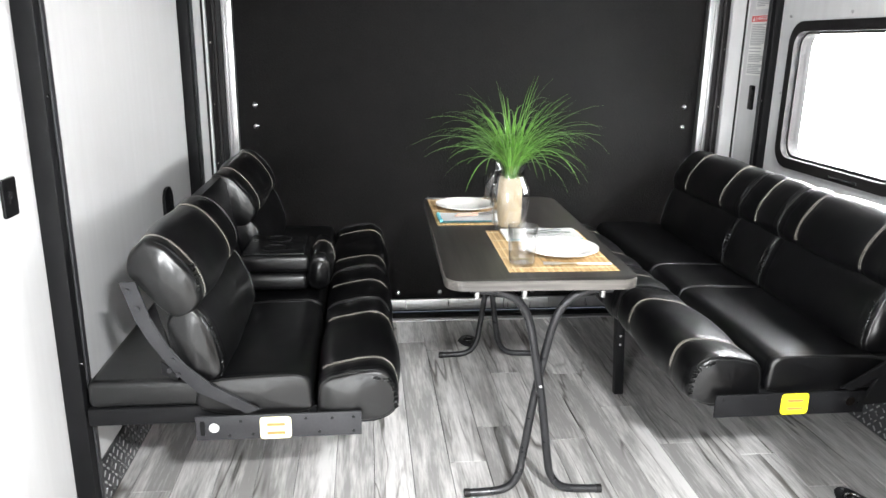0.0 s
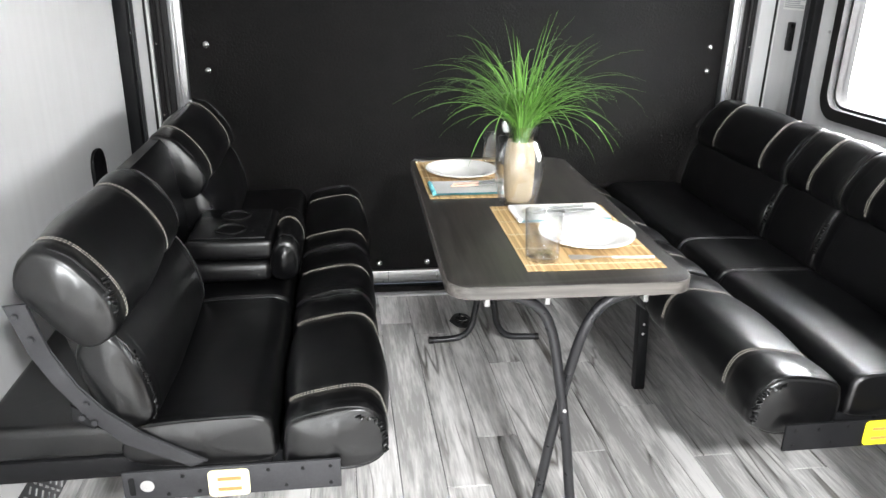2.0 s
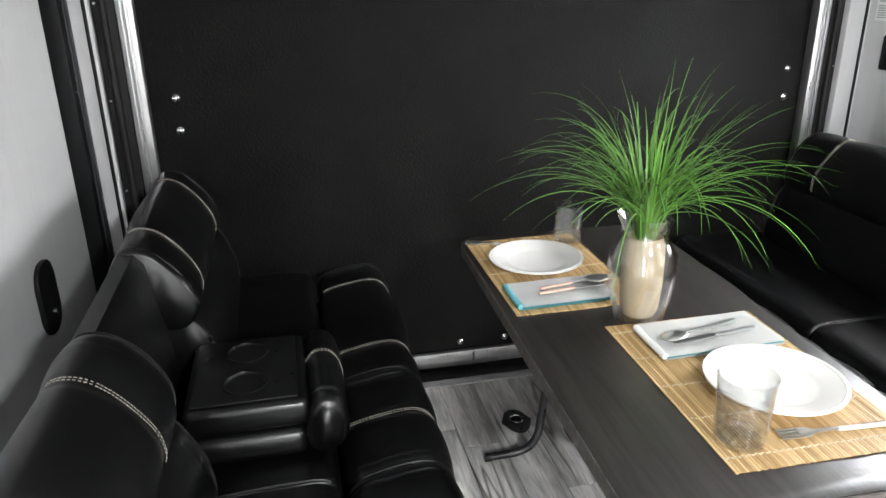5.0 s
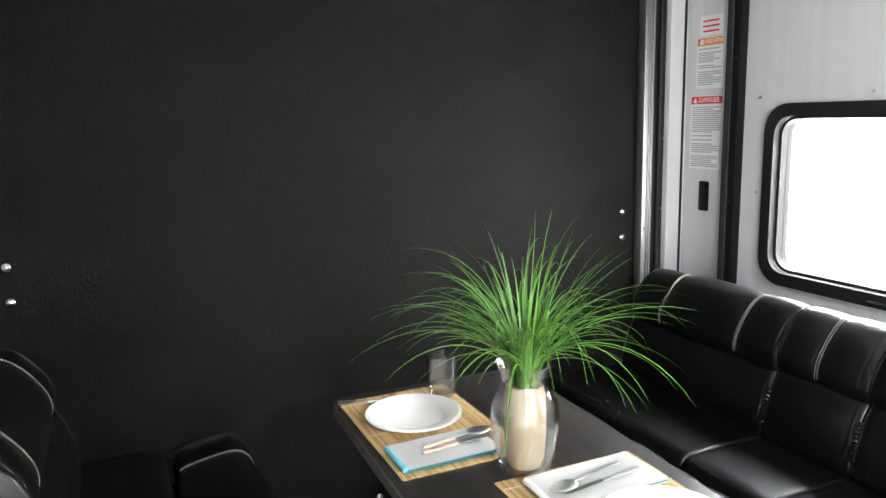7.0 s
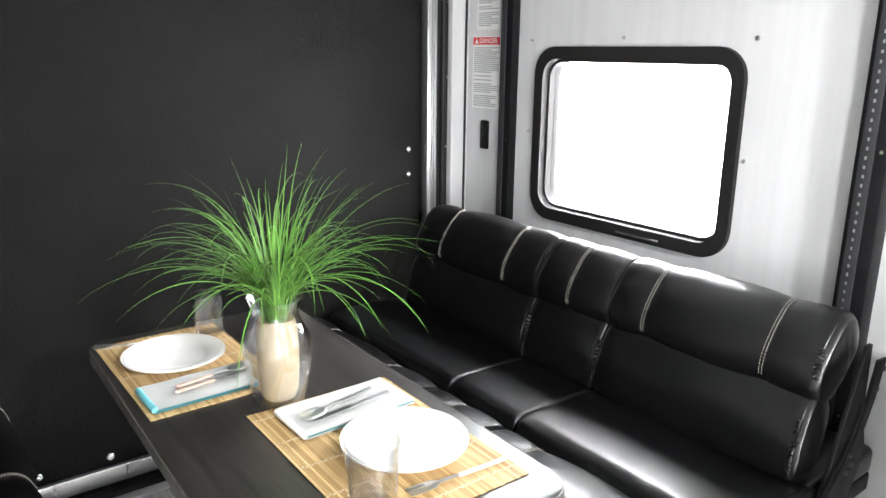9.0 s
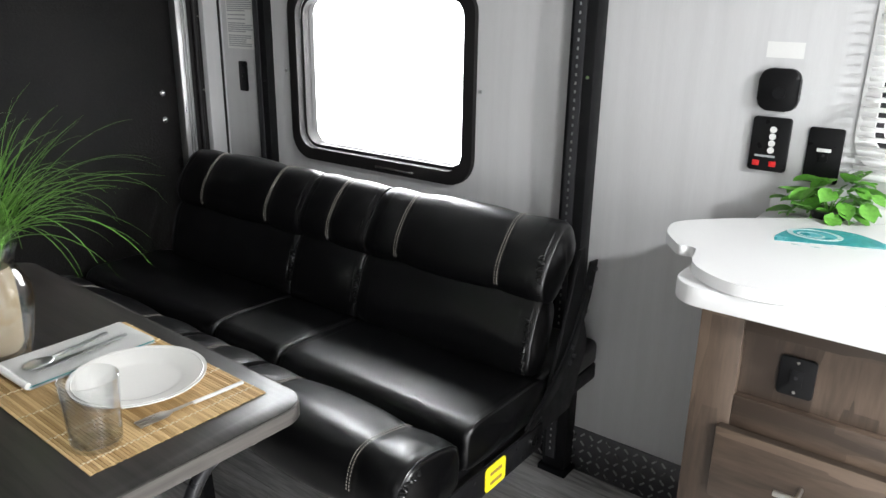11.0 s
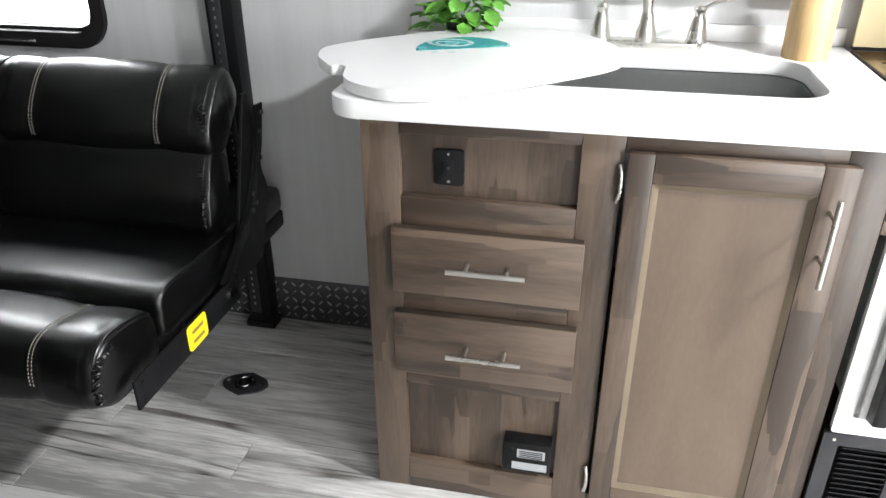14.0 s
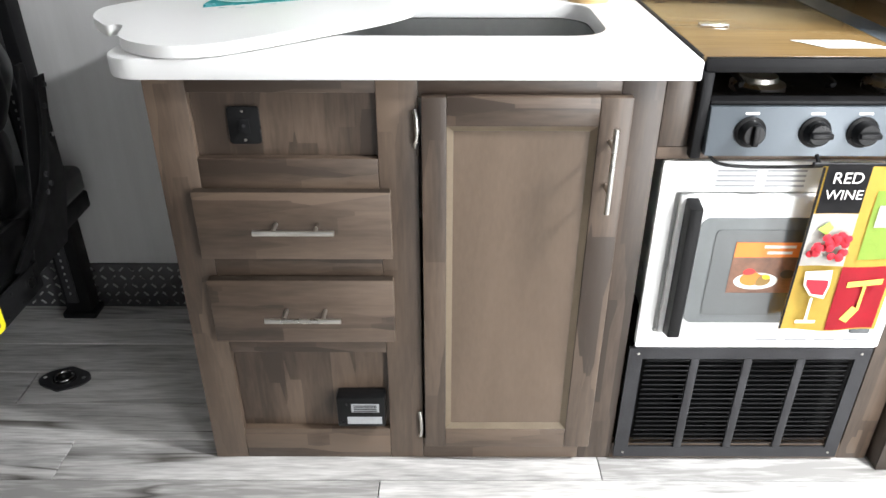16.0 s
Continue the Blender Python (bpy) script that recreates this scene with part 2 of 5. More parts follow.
LEAF = mat("ivy_leaf", (0.13, 0.36, 0.05), 0.4, 0, 0.55, 30, 120, 0.1)
YELLOW = mat("yellow_label", (0.85, 0.72, 0.02), 0.5, 0, 0.04, 20, 200, 0.0)
CREAM_LABEL = mat("faded_yellow_label", (0.80, 0.74, 0.45), 0.5, 0, 0.05, 20, 200, 0.0)
BROWN_PRINT = mat("brown_print", (0.30, 0.18, 0.05), 0.6, 0, 0.1, 40, 200, 0.0)
RED = mat("red_print", (0.60, 0.03, 0.03), 0.5, 0, 0.08, 30, 200, 0.0)
ORANGE = mat("orange_print", (0.72, 0.20, 0.03), 0.5, 0, 0.08, 30, 200, 0.0)
PANEL_GREY = mat("grey_blue_enamel", (0.085, 0.10, 0.115), 0.38, 0.3, 0.08, 10, 200, 0.05)
# Lugs are paler than their plate: the highlights on them are put into the colour.
LUG = mat("highlit_tread_lug", (0.52, 0.52, 0.52), 0.3, 0.8, 0.3, 30, 160, 0.1)
TREAD = mat("diamond_tread_plate", (0.10, 0.10, 0.105), 0.38, 0.7, 0.3, 12, 160, 0.1)
TEAL = mat("teal_decal", (0.05, 0.36, 0.40), 0.25, 0, 0.5, 16, 90, 0.0)
PALE_TEAL = mat("pale_teal_decal", (0.50, 0.66, 0.66), 0.3, 0, 0.2, 20, 90, 0.0)
# Tan streaks paint in the cabinet above, mirrored in the stove's glass lid.
TAN_REFLECTION = wood("tan_reflection_cover", (0.20, 0.130, 0.055), (0.145, 0.090, 0.036), 1, 0.14, 0.8, 0, 0.05)
CREAM = mat("cream_panel", (0.70, 0.60, 0.38), 0.4, 0, 0.06, 5, 120, 0.04)
CLOTH_YELLOW = mat("mustard_cotton", (0.72, 0.50, 0.10), 0.9, 0, 0.15, 20, 380, 0.08)
CLOTH_RED = mat("crimson_cotton", (0.50, 0.02, 0.035), 0.9, 0, 0.2, 20, 380, 0.08)
CLOTH_BLACK = mat("black_cotton", (0.015, 0.014, 0.016), 0.9, 0, 0.2, 20, 380, 0.08)
CLOTH_GREEN = mat("lime_cotton", (0.38, 0.55, 0.10), 0.9, 0, 0.2, 20, 380, 0.08)
CLOTH_WHITE = mat("white_cotton", (0.74, 0.72, 0.68), 0.9, 0, 0.06, 20, 380, 0.08)
DARK_GLASS = mat("smoked_oven_glass", (0.10, 0.11, 0.112), 0.12, 0, 0.1, 4, 90, 0.0, 0.5)
MID_GLASS = mat("grey_oven_glass", (0.075, 0.082, 0.083), 0.15, 0, 0.1, 4, 90, 0.0, 0.5)
FOOD = mat("food_photo", (0.16, 0.075, 0.045), 0.4, 0, 0.7, 45, 120, 0.0)
SLAT = mat("white_blind_slat", (0.80, 0.80, 0.79), 0.5, 0, 0.03, 10, 100, 0.0)
GROUND = mat("asphalt_lot", (0.11, 0.11, 0.11), 0.85, 0, 0.3, 0.6, 30, 0.3)
RED_LED = mat("red_rocker", (0.62, 0.02, 0.02), 0.35, 0, 0.1, 30, 100, 0.0)


# ---------- building helpers ----------
def link_bm(name, bm, material, smooth=False):
    me = bpy.data.meshes.new(name)
    bmesh.ops.recalc_face_normals(bm, faces=bm.faces)
    bm.to_mesh(me)
    bm.free()
    for q in material if isinstance(material, (list, tuple)) else (material,):
        me.materials.append(q)
    if smooth:
        me.polygons.foreach_set("use_smooth", [True] * len(me.polygons))
        me.set_sharp_from_angle(angle=radians(38))
    return new(name, me)


def part(name, bm, material, parent, label="", smooth=True):
    """One mesh under a thing or under a part; its vertices are in world metres."""
    ob = link_bm(name, bm, material, smooth)
    ob.parent = parent
    ob.matrix_parent_inverse = base_of(parent).inverted()
    return tagged(ob, label)


def base_of(ob):
    m = ob.matrix_basis.copy()
    while ob.parent:
        m = ob.parent.matrix_basis @ ob.matrix_parent_inverse @ m
        ob = ob.parent
    return m


def thing(name, at, label, category, group="", kind=""):
    e = new(name)
    e.empty_display_size = 0.05
    e.location = at
    return tagged(e, label, category, group, kind)


def solo(name, bm, material, label, category, kind="", smooth=True, group=""):
    return tagged(link_bm(name, bm, material, smooth), label, category, group, kind)


def box(x0, x1, y0, y1, z0, z1, bevel=0.0, bm=None, seg=2):
    own = bmesh.new()
    m = Matrix.LocRotScale(((x0 + x1) / 2, (y0 + y1) / 2, (z0 + z1) / 2), None, (abs(x1 - x0), abs(y1 - y0), abs(z1 - z0)))
    bmesh.ops.create_cube(own, size=1, matrix=m)
    if bevel:
        bmesh.ops.bevel(own, geom=own.edges[:], offset=bevel, segments=seg, affect="EDGES", profile=0.5)
    return merge(bm, own)


def merge(bm, own, m=None):
    if m is not None:
        own.transform(m)
    if bm is None:
        return own
    me = bpy.data.meshes.new("tmp")
    own.to_mesh(me)
    own.free()
    bm.from_mesh(me)
    bpy.data.meshes.remove(me)
    return bm


def rod(a, b, r, bm=None, sides=12, r2=None):
    a, b = Vector(a), Vector(b)
    own = bmesh.new()
    bmesh.ops.create_cone(own, cap_ends=True, segments=sides, radius1=r, radius2=r if r2 is None else r2, depth=(b - a).length)
    m = Matrix.Translation((a + b) / 2) @ (b - a).to_track_quat("Z", "Y").to_matrix().to_4x4()
    return merge(bm, own, m)


def smooth_path(pts, n=8, closed=False):
    """Points along a Catmull-Rom line through pts."""
    p = [Vector(q) for q in pts]
    k, out = len(p), []
    for i in range(k if closed else k - 1):
        g = (lambda j: p[j % k]) if closed else (lambda j: p[min(max(j, 0), k - 1)])
        a, b, c, d = g(i - 1), g(i), g(i + 1), g(i + 2)
        for s in range(n):
            t = s / n
            out.append(0.5 * (2 * b + (c - a) * t + (2 * a - 5 * b + 4 * c - d) * t * t + (3 * b - a - 3 * c + d) * t ** 3))
    if not closed:
        out.append(p[-1])
    return out


def tube(pts, r, sides=12, bm=None, n=8, taper=None):
    path = smooth_path(pts, n)
    own, rings, up = bmesh.new(), [], Vector((0.13, 0.21, 0.97))
    for i, q in enumerate(path):
        d = (path[min(i + 1, len(path) - 1)] - path[max(i - 1, 0)]).normalized()
        s = d.cross(up).normalized()
        v = s.cross(d)
        rr = r if taper is None else r + (taper - r) * i / (len(path) - 1)
        rings.append([own.verts.new(q + rr * (math.cos(a) * s + math.sin(a) * v)) for a in [2 * math.pi * k / sides for k in range(sides)]])
    for r0, r1 in zip(rings, rings[1:]):
        for k in range(sides):
            own.faces.new((r0[k], r0[(k + 1) % sides], r1[(k + 1) % sides], r1[k]))
    own.faces.new(rings[0][::-1])
    own.faces.new(rings[-1])
    return merge(bm, own)


def lathe(profile, at, sides=40, bm=None, closed=False):
    """Turned body: profile of (radius, height) about an upright axis at the point."""
    own, rings = bmesh.new(), []
    for r, z in profile:
        rings.append([own.verts.new((at[0] + r * math.cos(2 * math.pi * k / sides), at[1] + r * math.sin(2 * math.pi * k / sides), at[2] + z)) for k in range(sides)])
    for r0, r1 in zip(rings, rings[1:] + ([rings[0]] if closed else [])):
        for k in range(sides):
            own.faces.new((r0[k], r0[(k + 1) % sides], r1[(k + 1) % sides], r1[k]))
    if not closed:
        for ring in (rings[0], rings[-1]):
            own.faces.new(ring)
    return merge(bm, own)


def prism(outline, lo, hi, axis=2, bevel=0.0, bm=None):
    """Solid of an outline (pairs) drawn out along an axis."""
    def at(p, h):
        q = [p[0], p[1]]
        q.insert(axis, h)
        return q
    own = bmesh.new()
    a = [own.verts.new(at(p, lo)) for p in outline]
    b = [own.verts.new(at(p, hi)) for p in outline]
    n = len(outline)
    caps = [own.faces.new(a[::-1]), own.faces.new(b)]
    for i in range(n):
        own.faces.new((a[i], a[(i + 1) % n], b[(i + 1) % n], b[i]))
    if bevel:
        bmesh.ops.bevel(own, geom=list({e for f in caps for e in f.edges}), offset=bevel, segments=2, affect="EDGES", profile=0.5)
    return merge(bm, own)


def round_rect(x0, x1, y0, y1, r, n=6):
    out = []
    for cx, cy, a0 in ((x1 - r, y0 + r, -90), (x1 - r, y1 - r, 0), (x0 + r, y1 - r, 90), (x0 + r, y0 + r, 180)):
        out += [(cx + r * math.cos(radians(a0 + 90 * k / n)), cy + r * math.sin(radians(a0 + 90 * k / n))) for k in range(n + 1)]
    return out


def ring_prism(outer, inner, lo, hi, axis=2, bm=None):
    """A frame between two outlines with the same number of points."""
    def at(p, h):
        q = [p[0], p[1]]
        q.insert(axis, h)
        return q
    own = bmesh.new()
    v = [[own.verts.new(at(p, h)) for p in loop] for loop, h in ((outer, lo), (outer, hi), (inner, hi), (inner, lo))]
    n = len(outer)
    for j in range(4):
        for i in range(n):
            own.faces.new((v[j][i], v[j][(i + 1) % n], v[(j + 1) % 4][(i + 1) % n], v[(j + 1) % 4][i]))
    return merge(bm, own)


def words(name, text, size, m, material, parent, label=""):
    cu = bpy.data.curves.new(name, "FONT")
    cu.body, cu.size, cu.align_x, cu.align_y, cu.extrude = text, size, "CENTER", "CENTER", 0.0003
    tmp = bpy.data.objects.new("tmp_text", cu)
    me = bpy.data.meshes.new_from_object(tmp)
    bpy.data.objects.remove(tmp)
    me.transform(m)
    me.materials.clear()
    me.materials.append(material)
    ob = new(name, me)
    ob.parent, ob.matrix_parent_inverse = parent, base_of(parent).inverted()
    return tagged(ob, label)


# ---------- large structure ----------
W = 0.06
solo("ground", box(-60, 60, -60, 60, -0.75, -0.7), GROUND, "flat grey asphalt lot outside the trailer", "ground", "structure")
floor = solo("floor", box(XL - W, XR + W, YF, YB + 0.05, -0.06, -0.008), BLACK_STEEL, "weathered grey wood plank floor", "floor", "structure")
solo("ceiling", box(XL - W, XR + W, YF, YB + 0.1, ZC, ZC + 0.05), CEIL, "plain light grey ceiling board", "ceiling", "structure")


def wall_with_hole(name, x0, x1, holes, label):
    """Side wall along y, cut into blocks round its openings (y0, y1, z0, z1)."""
    bm = bmesh.new()
    y = YF
    for y0, y1, z0, z1 in sorted(holes):
        box(x0, x1, y, y0, 0, ZC, 0, bm)
        if z0 > 0.01:
            box(x0, x1, y0, y1, 0, z0, 0, bm)
        box(x0, x1, y0, y1, z1, ZC, 0, bm)
        y = y1
    box(x0, x1, y, YB + 0.1, 0, ZC, 0, bm)
    return solo(name, bm, WALL, label, "wall", "structure", False)


wall_right = wall_with_hole("wall_right", XR, XR + W, [(2.44, 3.178, 0.868, 1.402), (0.37, 1.37, 1.055, 1.62)], "white trailer side wall with two windows")
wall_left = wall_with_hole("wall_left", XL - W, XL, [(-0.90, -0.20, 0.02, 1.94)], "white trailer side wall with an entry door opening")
solo("wall_front", box(XL, XR, YF - W, YF, 0, ZC), WALL, "plain white wall closing the trailer", "wall", "structure", False)
solo("wall_back", box(XL, XR, YB + 0.04, YB + 0.1, 0, ZC), RAMP, "dark wall round the ramp door", "wall", "structure", False)

# ramp door with its bolts and aluminium frame
ramp = thing("ramp_door", (0.685, YB, 0.09), "closed black textured rear ramp door with round bolts", "ramp door", kind="structure")
part("panel", box(-0.425, 1.795, YB, YB + 0.03, 0.085, 2.0, 0.004), RAMP, ramp)
for bx, bz in ((-0.345, 1.045), (-0.345, 0.947), (1.715, 1.045), (1.715, 0.947), (0.522, 0.115), (0.69, 0.115), (0.31, 0.115), (1.0, 0.115)):
    part("bolt", merge(None, lathe([(0.0125, 0), (0.0125, 0.003), (0.009, 0.007), (0.003, 0.009)], (0, 0, 0), 14), Matrix.Translation((bx, YB, bz)) @ Matrix.Rotation(radians(90), 4, "X")), CHROME, ramp, "shiny round bolt head")
part("bottom_strip", box(-0.42, 1.79, YB - 0.022, YB - 0.001, 0.028, 0.085, 0.003), ALU, ramp, "aluminium edge strip")

jamb = thing("trim_ramp_frame", (0.685, YB, 0), "aluminium and black rubber ramp door frame", "door frame", kind="structure")
for s, edge, wall, line in ((1, 1.772, XR, 1.947), (-1, -0.419, XL, -0.540)):
    part("aluminium_trim", box(edge, edge + s * 0.047, YB - 0.045, YB - 0.002, 0.0, 2.05, 0.004), ALU, jamb)
    for k in (0.018, 0.030):
        part("aluminium_lip", box(edge + s * k, edge + s * (k + 0.007), YB - 0.052, YB - 0.046, 0.0, 2.05, 0.002), ALU, jamb)
    part("rubber_seal", box(edge + s * 0.049, edge + s * 0.112, YB - 0.03, YB - 0.002, 0.0, 2.05, 0.006), RUBBER, jamb)
    part("rubber_bead", tube([(edge + s * 0.082, YB - 0.036, 0.02), (edge + s * 0.082, YB - 0.036, 2.05)], 0.011, 10, n=1), RUBBER, jamb)
    part("white_jamb", box(edge + s * 0.114, wall - s * 0.001, YB - 0.05, YB - 0.002, 0.0, 2.05, 0.003), WALL, jamb)
    part("black_line", box(line, line + s * 0.010, YB - 0.056, YB - 0.051, 0.0, 2.05, 0.002), RUBBER, jamb)
    for z in (0.78, 1.05, 1.32, 1.6, 1.85):
        part("seal_screw", rod((edge + s * 0.102, YB - 0.030, z), (edge + s * 0.102, YB - 0.034, z), 0.0035, sides=8), NICKEL, jamb)
part("header", box(XL, XR, YB - 0.05, YB, 2.06, 2.11, 0.003), ALU, jamb)
sill = thing("trim_sill", (0.685, 3.6, 0), "aluminium threshold strip at the floor's end", "threshold", kind="structure")
part("strip", box(XL + 0.01, XR - 0.01, 3.545, 3.585, -0.006, 0.006, 0.002), ALU, sill)
part("rubber_gap", box(XL + 0.01, XR - 0.01, 3.586, 3.652, -0.008, 0.004, 0.002), RUBBER, sill)

# bed lift rails on both walls: front pair and rear pair
for name, wall, s in (("lift_rail", XR, -1), ("lift_rail", XL, 1)):
    for y0, y1, deep in ((2.0, 2.075, 0.058) if s < 0 else (1.935, 2.0, 0.05), (3.315, 3.38, 0.036) if s < 0 else (3.467, 3.555, 0.045)):
        rail = thing(name, (wall, (y0 + y1) / 2, 0), "black steel bed lift rail bolted upright to the wall", "lift rail", "lift rails")
        part("channel", box(wall, wall + s * deep, y0, y1, 0.0, ZC, 0.004), BLACK_STEEL, rail)
        part("inner_strip", box(wall + s * (deep + 0.0005), wall + s * (deep + 0.006), y0 + 0.03, y1 - 0.012, 0.05, ZC, 0.002), GREY_STEEL, rail)
        if y0 < 3 and s < 0:
            hole = bmesh.new()
            for k in range(86):
                box(wall + s * 0.0642, wall + s * 0.0652, y0 + 0.044, y0 + 0.049, 0.08 + k * 0.022, 0.088 + k * 0.022, 0, hole)
            part("slot_row", hole, ALU, rail, "row of small bright slots")
            if s < 0:
                part("foot", box(wall, wall + s * 0.072, y0 - 0.012, y1 + 0.008, 0.0, 0.02, 0.004), BLACK_STEEL, rail)
        for z in (0.53, 1.2, 1.75) if y0 < 3 else (1.1, 1.6):
            part("screw", rod((wall + s * deep, y0 + 0.015, z), (wall + s * (deep + 0.004), y0 + 0.015, z), 0.005, sides=10), CHROME, rail)

# tread plate along the foot of both walls
def tread_strip(name, wall, s, y0, y1):
    t = thing(name, (wall, (y0 + y1) / 2, 0), "dark diamond tread plate along the wall's foot", "kick plate", kind="structure")
    part("plate", box(wall, wall + s * 0.006, y0, y1, 0.0, 0.15, 0.0015), TREAD, t)
    d = bmesh.new()
    rows, y = 5, y0 + 0.012
    k = 0
    while y < y1 - 0.015:
        for r in range(rows):
            z = 0.018 + r * 0.0285
            own = bmesh.new()
            bmesh.ops.create_cube(own, size=1, matrix=Matrix.Translation((wall + s * 0.007, y, z)) @ Matrix.Rotation(radians(45 if (k + r) % 2 else -45), 4, "X") @ Matrix.Diagonal((0.003, 0.0175, 0.005, 1)))
            merge(d, own)
        y += 0.0285
        k += 1
    tagged(part("tread_lugs", d, LUG, t, "raised bar pattern", False), kind="stuff")


tread_strip("trim_tread_plate_right", XR, -1, 1.5, 3.3)
tread_strip("trim_tread_plate_left", XL, 1, 1.2, 3.3)


# side window with rubber frame
def sofa_window():
    w = thing("window_1", (XR, 2.815, 0.83), "rounded trailer window with a black rubber frame", "window", kind="structure")
    o, i = round_rect(2.405, 3.212, 0.834, 1.438, 0.09), round_rect(2.444, 3.172, 0.876, 1.397, 0.062)
    part("window_frame", ring_prism(o, i, XR - 0.018, XR + 0.008, 0), RUBBER, w)
    i2 = round_rect(2.454, 3.162, 0.886, 1.387, 0.055)
    part("inner_gasket", ring_prism(i, i2, XR + 0.009, XR + W, 0), RUBBER, w, "black inner reveal")
    p = part("pane", prism(i2, XR + 0.035, XR + 0.039, 0), PANE, w)
    p.visible_shadow = False
    part("latch_bar", box(XR - 0.026, XR - 0.017, 2.63, 2.8, 0.846, 0.857, 0.004), CHROME, w, "slim bright latch bar")
    for y, z in ((3.25, 1.46), (2.84, 1.465), (2.39, 1.46), (2.39, 1.13), (3.25, 1.14)):
        part("screw", rod((XR, y, z), (XR - 0.004, y, z), 0.006, sides=10), ALU, w)


sofa_window()


def kitchen_window():
    w = thing("window_2", (XR, 0.87, 1.03), "bright kitchen window behind white mini blinds", "window", kind="structure")
    o, i = round_rect(0.35, 1.39, 1.035, 1.64, 0.08), round_rect(0.385, 1.355, 1.07, 1.605, 0.06)
    part("window_frame", ring_prism(o, i, XR - 0.006, XR + 0.03, 0), WHITE, w)
    i2 = round_rect(0.40, 1.34, 1.085, 1.59, 0.05)
    part("inner_gasket", ring_prism(i, i2, XR + 0.012, XR + W, 0), GREY_STEEL, w)
    p = part("pane", prism(i2, XR + 0.04, XR + 0.044, 0), PANE, w)
    p.visible_shadow = False
    b = thing("mini_blind", (XR - 0.025, 0.87, 1.03), "white slatted mini blind, slats half open", "blind")
    slat = bmesh.new()
    prof = [(-0.012, -0.004), (-0.005, 0.0005), (0.005, 0.0005), (0.012, -0.004)]
    vs = [[slat.verts.new((x, y, z)) for x, z in prof] for y in (-0.51, 0.51)]
    for k in range(3):
        slat.faces.new((vs[0][k], vs[0][k + 1], vs[1][k + 1], vs[1][k]))
    bmesh.ops.solidify(slat, geom=slat.faces[:], thickness=0.0006)
    first = part("slat", slat, SLAT, b)
    for k in range(26):
        q = first if k == 0 else first.copy()
        if k:
            scene.collection.objects.link(q)
        q.matrix_basis = pose(XR - 0.024, 0.87, 1.052 + 0.021 * k, 0, 28, 0)
    part("bottom_rail", box(XR - 0.037, XR - 0.011, 0.355, 1.385, 1.026, 1.04, 0.004), SLAT, b)
    for y in (0.5, 0.87, 1.25):
        part("ladder_cord", rod((XR - 0.037, y, 1.03), (XR - 0.037, y, 1.62), 0.0012, sides=6), SLAT, b)
    part("head_rail", box(XR - 0.05, XR, 0.35, 1.39, 1.605, 1.645, 0.003), SLAT, b)


kitchen_window()


# unseen ceiling lamp over the kitchen aisle, added to light floor and cabinet fronts
cl = thing("assumed_ceiling_light", (0.8, -0.5, ZC - 0.03), "flat round white ceiling light, unseen, added over the aisle", "ceiling light")
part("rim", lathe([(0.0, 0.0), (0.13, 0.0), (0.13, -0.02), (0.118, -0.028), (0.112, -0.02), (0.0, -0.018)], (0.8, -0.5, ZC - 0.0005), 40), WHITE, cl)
lamp = window_light("assumed_ceiling_lamp", (0.8, -0.5, ZC - 0.032), (0.8, -0.5, 0), 0.24, 0.24, 150, (0.96, 0.985, 1))
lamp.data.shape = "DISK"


# ---------- sofas ----------
HEAD_STITCH = {-1: ((1.96, 2.32), (2.65,), (2.98, 3.40)), 1: ((2.075, 2.41), (2.68,), (2.965, 3.30))}
ROLL_STITCH = {-1: ((1.99, 2.34), (2.67,), (2.99, 3.40)), 1: ((2.05, 2.40), (2.69,), (3.01, 3.38))}
SPLIT = {-1: ((1.90, 2.475), (2.48, 2.845), (2.85, 3.525)), 1: ((1.915, 2.53), (2.535, 2.81), (2.815, 3.525))}
HEAD = [(0.190, 0.785), (0.203, 0.840), (0.236, 0.869), (0.283, 0.860), (0.332, 0.815), (0.367, 0.755), (0.371, 0.702), (0.342, 0.664), (0.295, 0.662), (0.235, 0.720)]
LOW = [(0.272, 0.655), (0.312, 0.702), (0.354, 0.692), (0.390, 0.635), (0.410, 0.565), (0.412, 0.500), (0.375, 0.472), (0.325, 0.488), (0.285, 0.575)]
PAN = [(0.34, 0.42), (0.34, 0.465), (0.37, 0.490), (0.45, 0.500), (0.55, 0.503), (0.602, 0.500), (0.627, 0.480), (0.631, 0.43), (0.62, 0.40), (0.50, 0.395), (0.40, 0.40)]
ROLL = [(0.633, 0.40), (0.635, 0.462), (0.652, 0.490), (0.700, 0.507), (0.765, 0.518), (0.818, 0.514), (0.852, 0.488), (0.869, 0.435), (0.860, 0.380), (0.800, 0.350), (0.700, 0.352), (0.645, 0.37)]


def gathers(path, r, sx, seed):
    """Row of small puckers where leather is drawn together along a seam; path of (u, y, z)."""
    bm, rnd = bmesh.new(), random.Random(seed)
    line = smooth_path(path, 5)
    for k, p in enumerate(line):
        own = bmesh.new()
        bmesh.ops.create_uvsphere(own, u_segments=10, v_segments=6, radius=1)
        size = Matrix.Diagonal((r * rnd.uniform(1.1, 1.6), r * rnd.uniform(1.6, 2.6), r * rnd.uniform(0.5, 0.8), 1))
        turn = Euler((rnd.uniform(-0.5, 0.5), rnd.uniform(-0.5, 0.5), rnd.uniform(-0.4, 0.4))).to_matrix().to_4x4()
        merge(bm, own, Matrix.Translation((sx(p.x), p.y + rnd.uniform(-0.4, 0.4) * r, p.z)) @ turn @ size)
    return bm


